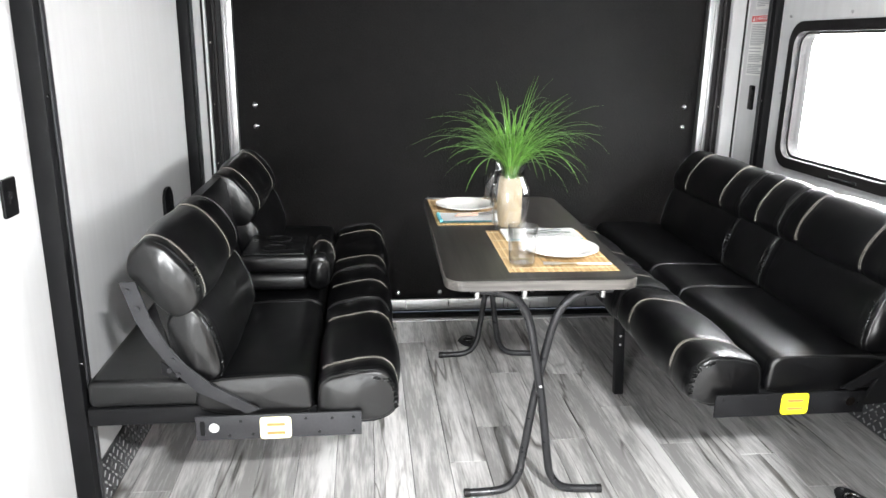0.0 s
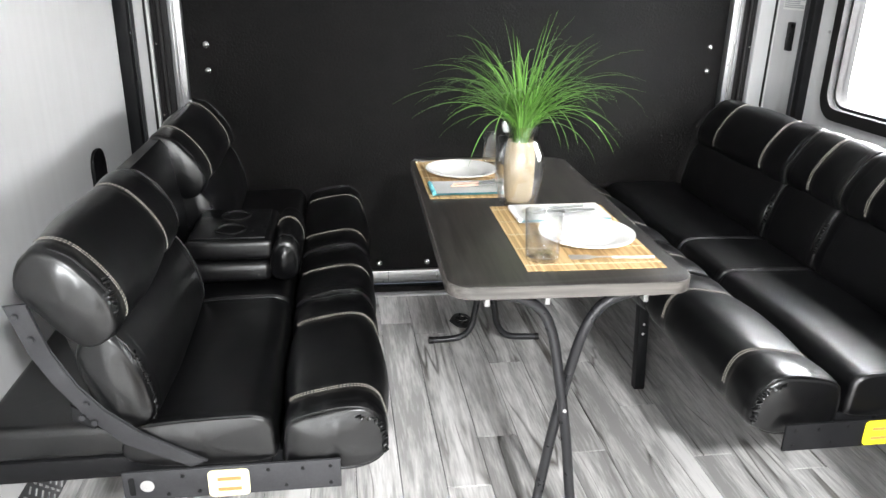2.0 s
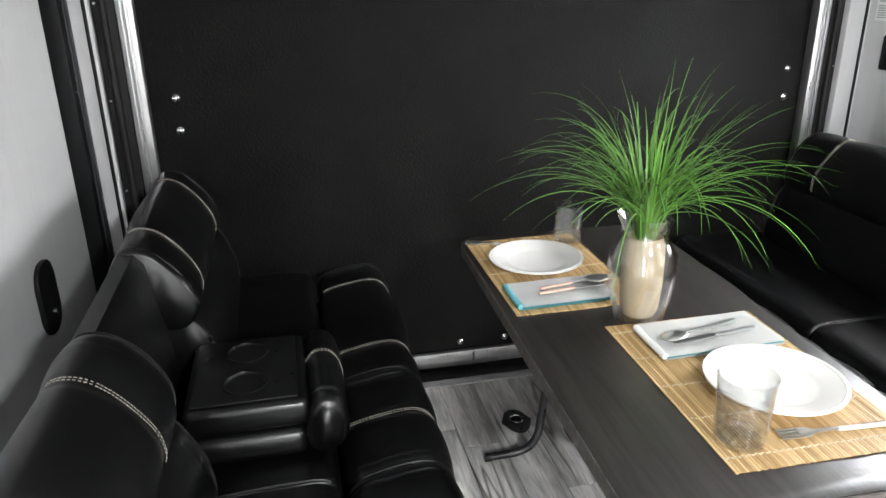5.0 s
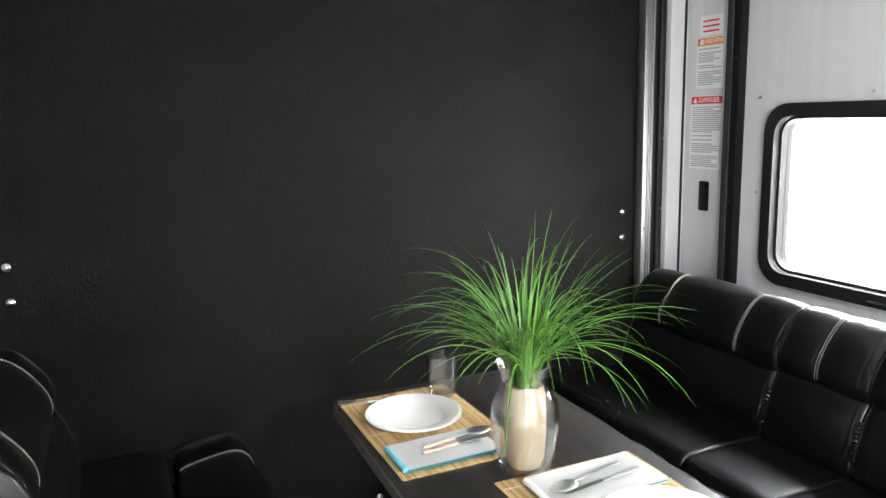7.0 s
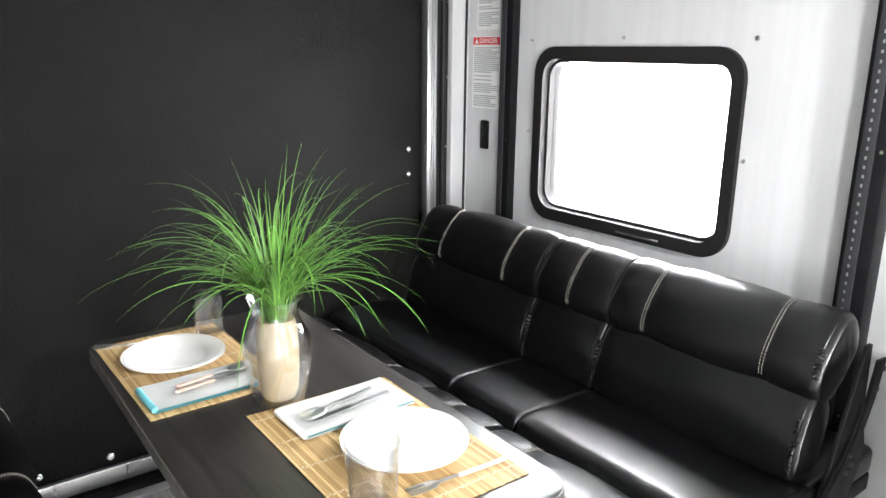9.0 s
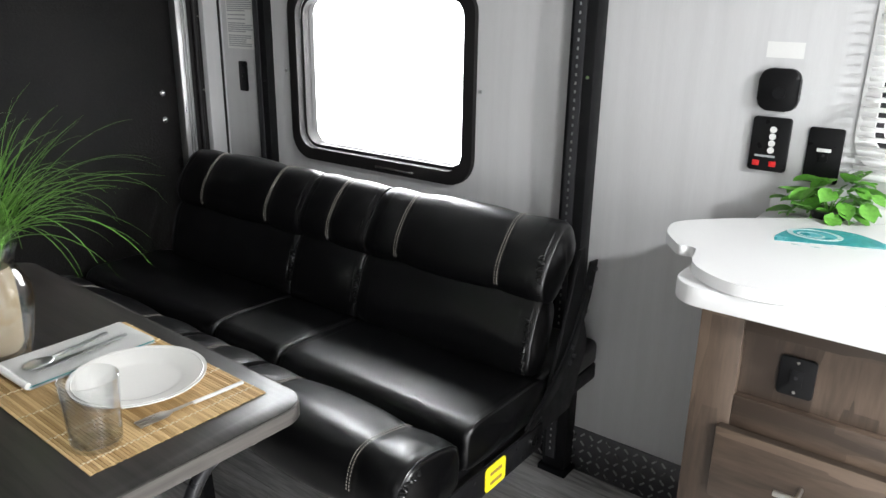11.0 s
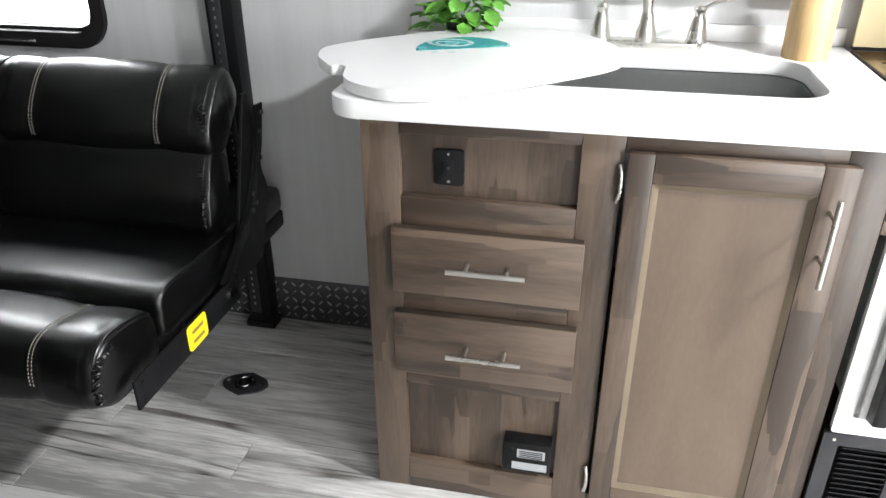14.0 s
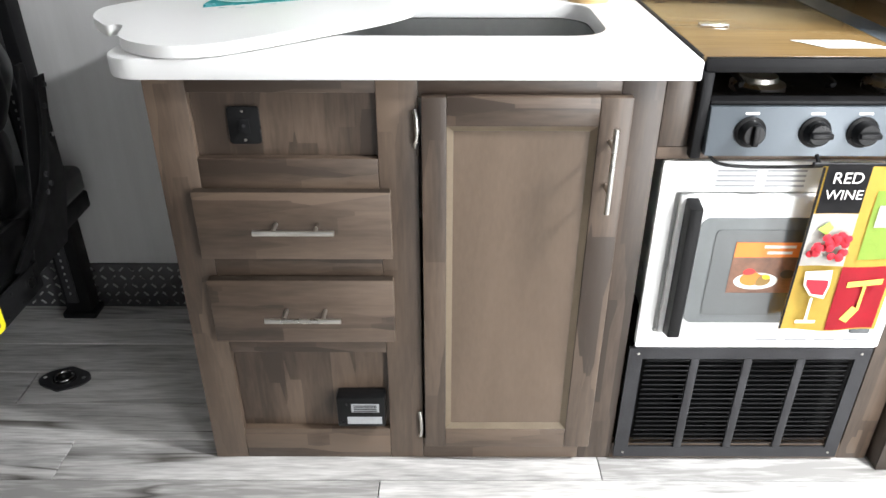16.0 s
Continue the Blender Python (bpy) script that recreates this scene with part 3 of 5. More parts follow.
def cushion(profile, y0, y1, sx, wrinkle=0.004, end=0.05, seed=0, tuck=0.26, seams=(), power=2.6, far_tuck=0.09, puff=0.0):
    """Padded leather body: a soft outline drawn along y, tucked in and gathered at the ends."""
    loop = smooth_path([(u, z, 0) for u, z in profile], 5, True)
    c = sum(loop, Vector()) / len(loop)
    ys, n = [], 84
    for k in range(9):
        ys.append(y0 + end * (1 - math.cos(math.pi / 2 * k / 8)) if k else y0)
    ys += [y0 + end + 0.004, y0 + end + 0.008] + [y0 + end + (y1 - y0 - 2 * end) * k / n for k in range(2, n - 1)] + [y1 - end - 0.008, y1 - end - 0.004]
    ys.sort()
    ys += [y1 - end * (1 - math.cos(math.pi / 2 * k / 8)) for k in range(8, -1, -1)]
    bm, rings = bmesh.new(), []
    for y in ys:
        d = min(y - y0, y1 - y) / end
        near = y - y0 < y1 - y
        s = 1 - (tuck if near else far_tuck) * (1 - max(0, 1 - (1 - min(d, 1)) ** power) ** (1 / power))
        ring = []
        for i, q in enumerate(loop):
            r = q - c
            g = max(0.0, 1 - (min(y - y0, y1 - y)) / 0.07)
            pleat = 0.0028 * g * math.sin(i * 0.95 + seed + 3 * noise.noise((i * 0.21, seed, y * 6))) * min(1, d * 1.5)
            w = wrinkle * noise.noise((q.x * 9 + seed, q.y * 9, y * 5)) + 0.0008 * noise.noise((q.x * 22, q.y * 22 + seed, y * 14))
            w -= (0.004 if tuck > 0.2 and near else 0.001) * max(0, 1 - abs(min(y - y0, y1 - y) - end) / 0.007)
            if puff:
                stops = [y0, *seams, y1]
                a_y = max(v for v in stops if v <= y)
                b_y = min([v for v in stops if v > y] or [y1])
                if b_y > a_y:
                    w += puff * (4 * (y - a_y) * (b_y - y) / (b_y - a_y) ** 2 * min(1, (b_y - a_y) / 0.3) - 1)
            for q_y in seams:
                dy = abs(y - q_y)
                w += (0.0012 * math.sin(i * 1.35 + seed) - 0.0006) * math.exp(-dy / 0.022) * (1 if dy > 0.008 else 0.3) - 0.0012 * max(0, 1 - abs(dy - 0.011) / 0.008)
            r = r * s + r.normalized() * (pleat + w)
            ring.append(bm.verts.new((sx(c.x + r.x), y, c.y + r.y)))
        rings.append(ring)
    m = len(loop)
    for a, b in zip(rings, rings[1:]):
        for i in range(m):
            bm.faces.new((a[i], a[(i + 1) % m], b[(i + 1) % m], b[i]))
    for edge, out in ((rings[0], -1), (rings[-1], 1)):
        y, last = edge[0].co.y, edge
        mid = sum((v.co for v in edge), Vector()) / m
        for f in (0.92, 0.78, 0.58, 0.34, 0.12):
            ring = []
            for v in edge:
                p = mid.lerp(v.co, f)
                bulge = 0.016 * (1 - f ** 2.2) + 0.0045 * (1 - f) * f * 4 * noise.noise((p.x * 48 + seed, p.z * 9, seed)) + 0.0008 * noise.noise((p.x * 60, p.z * 25, seed))
                p.y = y + out * bulge * min(1.0, end / 0.04)
                ring.append(bm.verts.new(p))
            for i in range(m):
                bm.faces.new((last[i], last[(i + 1) % m], ring[(i + 1) % m], ring[i]))
            last = ring
        bm.faces.new(last)
    return bm


def piping(profile, y, sx, scale):
    """Thin raised seam round a cushion's end."""
    loop = smooth_path([(u, z, 0) for u, z in profile], 5, True)
    c = sum(loop, Vector()) / len(loop)
    pts = [(sx(c.x + (q.x - c.x) * scale), y, c.y + (q.y - c.y) * scale) for q in loop]
    return tube(pts + pts[:2], 0.0032, 6, n=1)


def stitch(profile, i0, i1, y, sx, lift=0.0010):
    """Two rows of thread dashes that follow a stretch of the outline at y."""
    loop = smooth_path([(u, z, 0) for u, z in profile], 5, True)
    c = sum(loop, Vector()) / len(loop)
    path = [loop[k % len(loop)] for k in range(int(i0 * 5), int(i1 * 5) + 1)]
    fine = smooth_path(path, 4)
    bm = bmesh.new()
    acc = 0.0
    for a, b in zip(fine, fine[1:]):
        acc += (b - a).length
        if acc < 0.0062:
            continue
        acc = 0
        d, out = (b - a).normalized(), (a - c).normalized()
        p = a + out * lift
        for dy in (-0.0037, 0.0037):
            m = Matrix.Translation((sx(p.x), y + dy, p.y)) @ Matrix.Rotation(-math.atan2(d.y, d.x * (sx(1) - sx(0))), 4, "Y")
            bmesh.ops.create_cube(bm, size=1, matrix=m @ Matrix.Diagonal((0.0044, 0.0013, 0.0014, 1)))
    return bm


def label_plate(parent, xc, y, zc, material, s):
    lab = part("warning_label", prism(round_rect(xc - 0.040, xc + 0.040, zc - 0.031, zc + 0.031, 0.010, 4), y - 0.002, y, 1), material, parent, "yellow warning label")
    for dz in (-0.014, 0.010):
        part("print_bar", box(xc - 0.022, xc + 0.024, y - 0.0028, y - 0.0021, zc + dz - 0.004, zc + dz + 0.004), BROWN_PRINT, lab)


def sofa(side):
    sx = (lambda u: XL + u) if side < 0 else (lambda u: XR - u)
    s = 1 if side < 0 else -1
    label = "black leather fold-down trailer sofa with white stitching" + (", armrest folded down" if side < 0 else ", all backrests upright")
    t = thing("sofa", (sx(0.45), 2.72, 0.36), label, "sofa", "facing sofas")
    PANS, ROLLS = ([(u + (0.072 if side > 0 and u > 0.45 else 0), z) for u, z in q] for q in (PAN, ROLL))
    back0 = 1.905 if side < 0 else 1.945
    back1 = 3.51 if side < 0 else 3.45
    for k, (y0, y1) in enumerate(SPLIT[side]):
        pan = part("seat", cushion(PANS, y0, y1, sx, 0.004, 0.022, k + side, 0.09), LEATHER, t)
        roll = part("seat_roll", cushion(ROLLS, y0, y1, sx, 0.004, 0.03, 3 + k + side, 0.13, ROLL_STITCH[side][k], puff=0.014), LEATHER, t)
        part("piping", piping(ROLLS, y0 + 0.008, sx, 0.845), LEATHER, roll)
        part("piping", piping(PANS, y0 + 0.006, sx, 0.955), LEATHER, pan)
        for y in ROLL_STITCH[side][k]:
            part("stitching", stitch(ROLLS, 1.6, 7.2, y, sx, -0.0118), THREAD, roll, "double row of pale thread")
        if k == 0:
            du = 0.072 if side > 0 else 0
            part("gathered_seam", gathers([(0.790 + du, y0 + 0.005, 0.492), (0.832 + du, y0 + 0.006, 0.476), (0.846 + du, y0 + 0.007, 0.440), (0.850 + du, y0 + 0.007, 0.400)], 0.0055, sx, 4), LEATHER, roll, "puckered leather corner")
        if side < 0 and k == 1:
            continue
        b0, b1 = (back0, y1) if k == 0 else (y0, back1) if k == 2 else (y0, y1)
        ends = (0.042, 0.15, 2.3) if k == 0 else (0.025, 0.10, 2.6)
        low = part("backrest", cushion(LOW, b0, b1, sx, 0.004, ends[0], 7 + k + side, ends[1], (), ends[2], puff=0.008), LEATHER, t)
        head = part("headrest_roll", cushion(HEAD, b0 - 0.006, b1, sx, 0.004, ends[0], 11 + k + side, ends[1], HEAD_STITCH[side][k], ends[2], puff=0.008), LEATHER, t)
        part("piping", piping(HEAD, b0 + 0.012, sx, 0.875), LEATHER, head)
        part("piping", piping(LOW, b0 + 0.016, sx, 0.865), LEATHER, low)
        if k == 0:
            part("gathered_seam", gathers([(0.378, b0 + 0.020, 0.640), (0.394, b0 + 0.018, 0.590), (0.403, b0 + 0.018, 0.540), (0.400, b0 + 0.020, 0.500)], 0.0050, sx, 9), LEATHER, low, "puckered leather edge")
            part("gathered_seam", gathers([(0.352, b0 + 0.010, 0.800), (0.362, b0 + 0.008, 0.760), (0.358, b0 + 0.010, 0.705)], 0.0042, sx, 12), LEATHER, head, "puckered leather edge")
        else:
            part("gathered_seam", gathers([(0.384, b0 - 0.002, 0.640), (0.400, b0 - 0.002, 0.590), (0.408, b0 - 0.002, 0.545)], 0.0042, sx, 15 + k), LEATHER, low, "puckered leather edge")
        for y in HEAD_STITCH[side][k]:
            part("stitching", stitch(HEAD, 1.6, 6.0, y, sx, -0.0058), THREAD, head, "double row of pale thread")
    # frame under the cushions, reaching back to the rails on the wall
    part("base", box(sx(0.0588), sx(0.62), 1.92, 3.53, 0.365, 0.415, 0.008), BLACK_STEEL, t)
    part("platform", box(sx(0.065), sx(0.40), 1.915, 3.53, 0.416, 0.492, 0.02, seg=4), LEATHER, t, "black leather covered platform")
    part("back_panel", prism([(sx(u), z) for u, z in ((0.27, 0.49), (0.32, 0.49), (0.295, 0.70), (0.275, 0.83), (0.255, 0.852), (0.225, 0.852), (0.21, 0.83), (0.23, 0.70))], 1.985, 3.44, 1, 0.008), LEATHER, t)
    part("front_apron", box(sx(0.60), sx(0.80 + (0.06 if side > 0 else 0)), 1.93, 3.5, 0.352, 0.40, 0.004), BLACK_STEEL, t)
    # recliner bracket on the near end
    p0, p1, pz = (0.335, 0.758, 0.0) if side < 0 else (0.425, 0.865, 0.006)
    plate = part("side_plate", box(sx(p0), sx(p1), 1.882, 1.890, 0.335 + pz, 0.403 + pz, 0.003), GREY_STEEL if side < 0 else BLACK_STEEL, t, "perforated steel side plate")
    part("bolt", rod((sx(p0 + 0.048), 1.882, 0.374 + pz), (sx(p0 + 0.048), 1.876, 0.374 + pz), 0.0135, sides=16), CHROME, plate)
    part("slot", prism(round_rect(min(sx(p0 + 0.012), sx(p0 + 0.024)), max(sx(p0 + 0.012), sx(p0 + 0.024)), 0.35 + pz, 0.392 + pz, 0.005, 4), 1.8808, 1.8819, 1), PLASTIC, plate)
    for f, z in ((0.20, 0.348), (0.27, 0.388), (0.34, 0.35), (0.66, 0.390), (0.74, 0.350), (0.82, 0.388), (0.95, 0.349), (0.95, 0.389)):
        u = p0 + (p1 - p0) * f
        part("hole", rod((sx(u), 1.8818, z + pz), (sx(u), 1.8808, z + pz), 0.0042, sides=10), PLASTIC, plate)
    label_plate(plate, sx(0.537 if side < 0 else 0.635), 1.8816, 0.366 if side < 0 else 0.377, CREAM_LABEL if side < 0 else YELLOW, s)
    arm = [(0.184, 0.765), (0.224, 0.768), (0.247, 0.67), (0.283, 0.595), (0.322, 0.543), (0.384, 0.489), (0.500, 0.418), (0.468, 0.406), (0.350, 0.468), (0.290, 0.532), (0.243, 0.608), (0.212, 0.671)]
    part("recliner_arm", prism([(sx(u), z) for u, z in arm], 1.884, 1.892, 1, 0.002), GREY_STEEL if side < 0 else BLACK_STEEL, t, "bent flat steel recliner arm")
    for u, z in ((0.203, 0.745), (0.222, 0.70), (0.295, 0.562), (0.285, 0.535), (0.305, 0.522)):
        part("rivet", rod((sx(u), 1.884, z), (sx(u), 1.878, z), 0.006, sides=10), GREY_STEEL, t)
    part("pivot_tab", prism([(sx(0.262), 0.555), (sx(0.30), 0.525), (sx(0.30), 0.500), (sx(0.262), 0.520)], 1.893, 1.899, 1, 0.002), BLACK_STEEL, t)
    if side > 0:
        hang = [(0.198, 0.600), (0.176, 0.545), (0.174, 0.505), (0.245, 0.36), (0.42, 0.352), (0.34, 0.52), (0.245, 0.80), (0.222, 0.80), (0.214, 0.62)]
        part("hanger_plate", prism([(sx(u), z) for u, z in hang], 1.903, 1.913, 1, 0.002), BLACK_STEEL, t)
        leg = part("leg", prism([(sx(0.845), 0.0), (sx(0.81), 0.0), (sx(0.83), 0.38), (sx(0.865), 0.38)], 2.70, 2.735, 1, 0.003), BLACK_STEEL, t, "flat black fold-down leg")
        for z in (0.215, 0.25):
            part("screw", rod((sx(0.842), 2.70, z), (sx(0.842), 2.696, z), 0.005, sides=10), CHROME, leg)
        part("screw", rod((sx(0.19), 1.903, 0.62), (sx(0.19), 1.899, 0.62), 0.006, sides=10), CHROME, t)
    else:
        # middle backrest folded down into an armrest with two cup holders
        con = part("armrest", box(sx(0.35), sx(0.585), 2.555, 2.84, 0.575, 0.632, 0.014, seg=3), LEATHER, t, "folded-down armrest with cup holders")
        low = part("armrest_base", box(sx(0.34), sx(0.58), 2.55, 2.845, 0.508, 0.572, 0.024, seg=4), LEATHER, t)
        nose = [(0.575, 0.53), (0.58, 0.60), (0.605, 0.635), (0.64, 0.63), (0.66, 0.585), (0.65, 0.53), (0.61, 0.51)]
        nr = part("armrest_roll", cushion(nose, 2.545, 2.85, sx, 0.004, 0.04, 5), LEATHER, t)
        part("stitching", stitch(nose, 0.8, 4.4, 2.74, sx), THREAD, nr, "double row of pale thread")
        part("tray", box(sx(0.365), sx(0.565), 2.57, 2.826, 0.633, 0.638, 0.002), PLASTIC, con)
        for y in (2.635, 2.76):
            part("cup_holder", lathe([(0.044, 0.0), (0.044, 0.004), (0.039, 0.005), (0.037, 0.001), (0.036, 0.0002), (0.0, 0.0002)], (sx(0.465), y, 0.6385), 32), PLASTIC, con, "black round cup holder")
    return t


sofa(-1)
sofa(1)


# ---------- table ----------
def dining_table():
    t = thing("folding_table", (0.645, 2.6, 0), "dark charcoal folding table with crossed tube legs", "table")
    top = part("tabletop", prism(round_rect(0.375, 0.915, 2.01, 3.14, 0.055, 8), 0.683, 0.71, 2, 0.002), TABLETOP, t)
    o, i = round_rect(0.372, 0.918, 2.007, 3.143, 0.058, 8), round_rect(0.376, 0.914, 2.011, 3.139, 0.054, 8)
    part("edge_band", ring_prism(o, i, 0.681, 0.7085, 2), TABLE_EDGE, top, "pale grey wood edge band")
    for y in (2.07, 3.10):
        for s in (-1, 1):
            cx = 0.655
            pts = [(cx + s * 0.20, y, 0.664), (cx + s * 0.135, y, 0.66), (cx + s * 0.075, y, 0.632), (cx + s * 0.038, y, 0.57), (cx + s * 0.016, y + s * 0.012, 0.46), (cx - s * 0.012, y + s * 0.013, 0.30), (cx - s * 0.034, y + s * 0.012, 0.14), (cx - s * 0.052, y, 0.065), (cx - s * 0.095, y, 0.022), (cx - s * 0.20, y, 0.013)]
            leg = part("leg", tube(pts, 0.0125, 14, n=7), TUBE, t)
            part("rubber_foot", rod((cx - s * 0.195, y, 0.0132), (cx - s * 0.212, y, 0.0132), 0.0135, sides=14), RUBBER, leg)
        part("cross_bolt", rod((0.655, y - 0.028, 0.375), (0.655, y + 0.03, 0.375), 0.005, sides=10), CHROME, t)
        for x in (0.465, 0.60, 0.825):
            part("bracket", box(x - 0.006, x + 0.006, y - 0.012, y + 0.012, 0.64, 0.683, 0.002), ALU, t)
    part("stretcher", rod((0.47, 2.15, 0.665), (0.47, 3.08, 0.665), 0.009), TUBE, t)
    part("stretcher", rod((0.82, 2.15, 0.665), (0.82, 3.08, 0.665), 0.009), TUBE, t)
    t.rotation_euler[2], t.location.x = radians(-1.3), 0.656


dining_table()
ZT = 0.7105


def placemat(x0, x1, y0, y1, turn):
    t = thing("placemat", ((x0 + x1) / 2, (y0 + y1) / 2, ZT), "tan woven bamboo placemat with pale thread rows", "placemat", "place settings")
    n = 56
    w = (x1 - x0) / n
    slat = box(-w * 0.46, w * 0.46, -(y1 - y0) / 2, (y1 - y0) / 2, 0, 0.002, 0.0004, seg=1)
    first = part("bamboo_slat", slat, BAMBOO, t, "", False)
    for k in range(n):
        q = first if k == 0 else first.copy()
        if k:
            scene.collection.objects.link(q)
        q.matrix_basis = pose(x0 + w * (k + 0.5), (y0 + y1) / 2 + random.uniform(-0.001, 0.001), ZT + random.uniform(0, 0.0004))
    for f in (0.07, 0.29, 0.5, 0.71, 0.93):
        y = y0 + (y1 - y0) * f
        th = bmesh.new()
        for k in range(n):
            box(x0 + w * k + 0.0006, x0 + w * (k + 1) - 0.0008, y - 0.0022 + (k % 2) * 0.0022, y + (k % 2) * 0.0022, ZT + 0.002, ZT + 0.0034, 0, th)
        part("binding", th, STRAW, t, "", False)
    t.rotation_euler[2] = radians(turn)
    return t


placemat(0.407, 0.702, 2.648, 3.102, 0.0)
placemat(0.560, 0.880, 2.082, 2.556, -1.0)
ZM = ZT + 0.0036


def plate(x, y, r):
    t = thing("dinner_plate", (x, y, ZM), "round white porcelain dinner plate on a placemat", "plate", "place settings")
    prof = [(0.0, 0.004), (r * 0.56, 0.004), (r * 0.63, 0.007), (r * 0.72, 0.012), (r * 0.97, 0.0175), (r, 0.0185), (r * 1.0, 0.016), (r * 0.74, 0.008), (r * 0.62, 0.001), (r * 0.55, 0.0), (0.0, 0.0005)]
    part("dish", lathe(prof, (x, y, ZM), 64), CHINA, t)
    part("rim_ridge", lathe([(r * 0.93, 0.0172), (r * 0.94, 0.0182), (r * 0.95, 0.0174)], (x, y, ZM), 64, closed=True), CHINA, t)


plate(0.541, 2.918, 0.115)
plate(0.752, 2.279, 0.118)


def tumbler(x, y, r, h):
    t = thing("drinking_glass", (x, y, ZM), "empty clear glass tumbler with a thick base", "glass", "place settings")
    wall = [(r * 0.87, 0.0105), (r, h - 0.001), (r - 0.0008, h), (r - 0.0018, h - 0.001), (r * 0.87 - 0.002, 0.0105)]
    part("cup_wall", lathe(wall, (x, y, ZM), 48, closed=True), GLASS, t)
    part("thick_base", lathe([(0.0, 0.0), (r * 0.82, 0.0), (r * 0.86, 0.003), (r * 0.87, 0.010), (r * 0.8, 0.0085), (0.0, 0.008)], (x, y, ZM), 48), GLASS, t)


tumbler(0.668, 3.036, 0.040, 0.105)
tumbler(0.606, 2.155, 0.044, 0.115)


def napkin(x0, x1, y0, y1, turn, edge):
    cx, cy = (x0 + x1) / 2, (y0 + y1) / 2
    t = thing("cloth_napkin", (cx, cy, ZM), "folded white cloth napkin with turquoise edging" if edge else "folded plain white cloth napkin under silver cutlery", "napkin", "place settings")
    for k in range(4):
        bm, g = bmesh.new(), []
        nx, ny = 18, 12
        ins = 0.002 * k + 0.0015 * (k % 2)
        for j in range(ny + 1):
            g.append([])
            for i in range(nx + 1):
                x = x0 + ins + (x1 - x0 - ins) * i / nx
                y = y0 + ins * 0.6 + (y1 - y0 - ins * 0.6) * j / ny
                z = ZM + 0.0012 + k * 0.0028 + 0.0012 * noise.noise((x * 14, y * 14, 0.4)) + 0.001
                g[-1].append(bm.verts.new((x, y, z)))
        for j in range(ny):
            for i in range(nx):
                bm.faces.new((g[j][i], g[j][i + 1], g[j + 1][i + 1], g[j + 1][i]))
        bmesh.ops.solidify(bm, geom=bm.faces[:], thickness=0.0012)
        part("layer", bm, TEAL_LINEN if k in edge else LINEN, t, "turquoise hem layer" if k in edge else "")
    fold = tube([(x0 + 0.002, y0 + 0.006, ZM + 0.007), (x0 + 0.001, cy, ZM + 0.008), (x0 + 0.003, y1 - 0.006, ZM + 0.007)], 0.0065, 10)
    part("fold", fold, TEAL_LINEN if len(edge) > 1 else LINEN, t, "turquoise folded edge" if len(edge) > 1 else "")
    t.rotation_euler[2] = radians(turn)


napkin(0.420, 0.640, 2.666, 2.790, 1, (0, 1))
napkin(0.612, 0.862, 2.400, 2.532, 1, (1,))
ZN = ZM + 0.0155


def cutlery(kind, x, y, z, turn, length=0.19, handle=None):
    names = {"knife": "table_knife", "spoon": "teaspoon", "fork": "dinner_fork"}
    t = thing(names[kind], (x, y, z), f"polished steel {kind} " + ("with a pale handle" if handle else "lying on a napkin"), "cutlery", "place settings")
    L = length
    m = Matrix.Translation((x, y, z)) @ Matrix.Rotation(radians(turn), 4, "Z")
    hb = tube([(-L / 2, 0, 0.003), (-L / 4, 0, 0.003), (0.0, 0, 0.004)], 0.0042, 10)
    hb.transform(m @ Matrix.Diagonal((1, 1.2, 0.7, 1)))
    part("handle", hb, handle or STEEL, t, "pale plastic handle" if handle else "")
    if kind == "knife":
        out = [(0.0, -0.006), (L * 0.4, -0.007), (L * 0.5, 0.001), (L * 0.46, 0.005), (0.0, 0.005)]
        bm = prism(out, 0.0025, 0.0042, 2)
    elif kind == "spoon":
        bm = bmesh.new()
        bmesh.ops.create_uvsphere(bm, u_segments=20, v_segments=10, radius=1)
        bm.transform(Matrix.Translation((L * 0.4, 0, 0.004)) @ Matrix.Diagonal((0.03, 0.019, 0.0045, 1)))
        rod((0, 0, 0.004), (L * 0.3, 0, 0.004), 0.003, bm)
    else:
        bm = prism([(0.0, -0.003), (L * 0.2, -0.004), (L * 0.27, -0.012), (L * 0.33, -0.012), (L * 0.33, 0.012), (L * 0.27, 0.012), (L * 0.2, 0.004), (0.0, 0.003)], 0.003, 0.005, 2)
        for k in range(4):
            box(L * 0.33, L * 0.5, -0.012 + k * 0.0066, -0.008 + k * 0.0066, 0.003, 0.005, 0, bm)
    bm.transform(m)
    part("head", bm, STEEL, t)


cutlery("knife", 0.560, 2.715, ZN, 6, 0.17, CORAL)
cutlery("spoon", 0.565, 2.742, ZN, 9, 0.16, CORAL)
cutlery("knife", 0.735, 2.440, ZN, 188, 0.19)
cutlery("spoon", 0.725, 2.470, ZN, 193, 0.17)
cutlery("fork", 0.768, 2.140, ZM, 177, 0.20, WHITE)
cutlery("fork", 0.475, 3.065, ZM, 160, 0.15, WHITE)

# ---------- vase with grass ----------
VX, VY = 0.649, 2.584


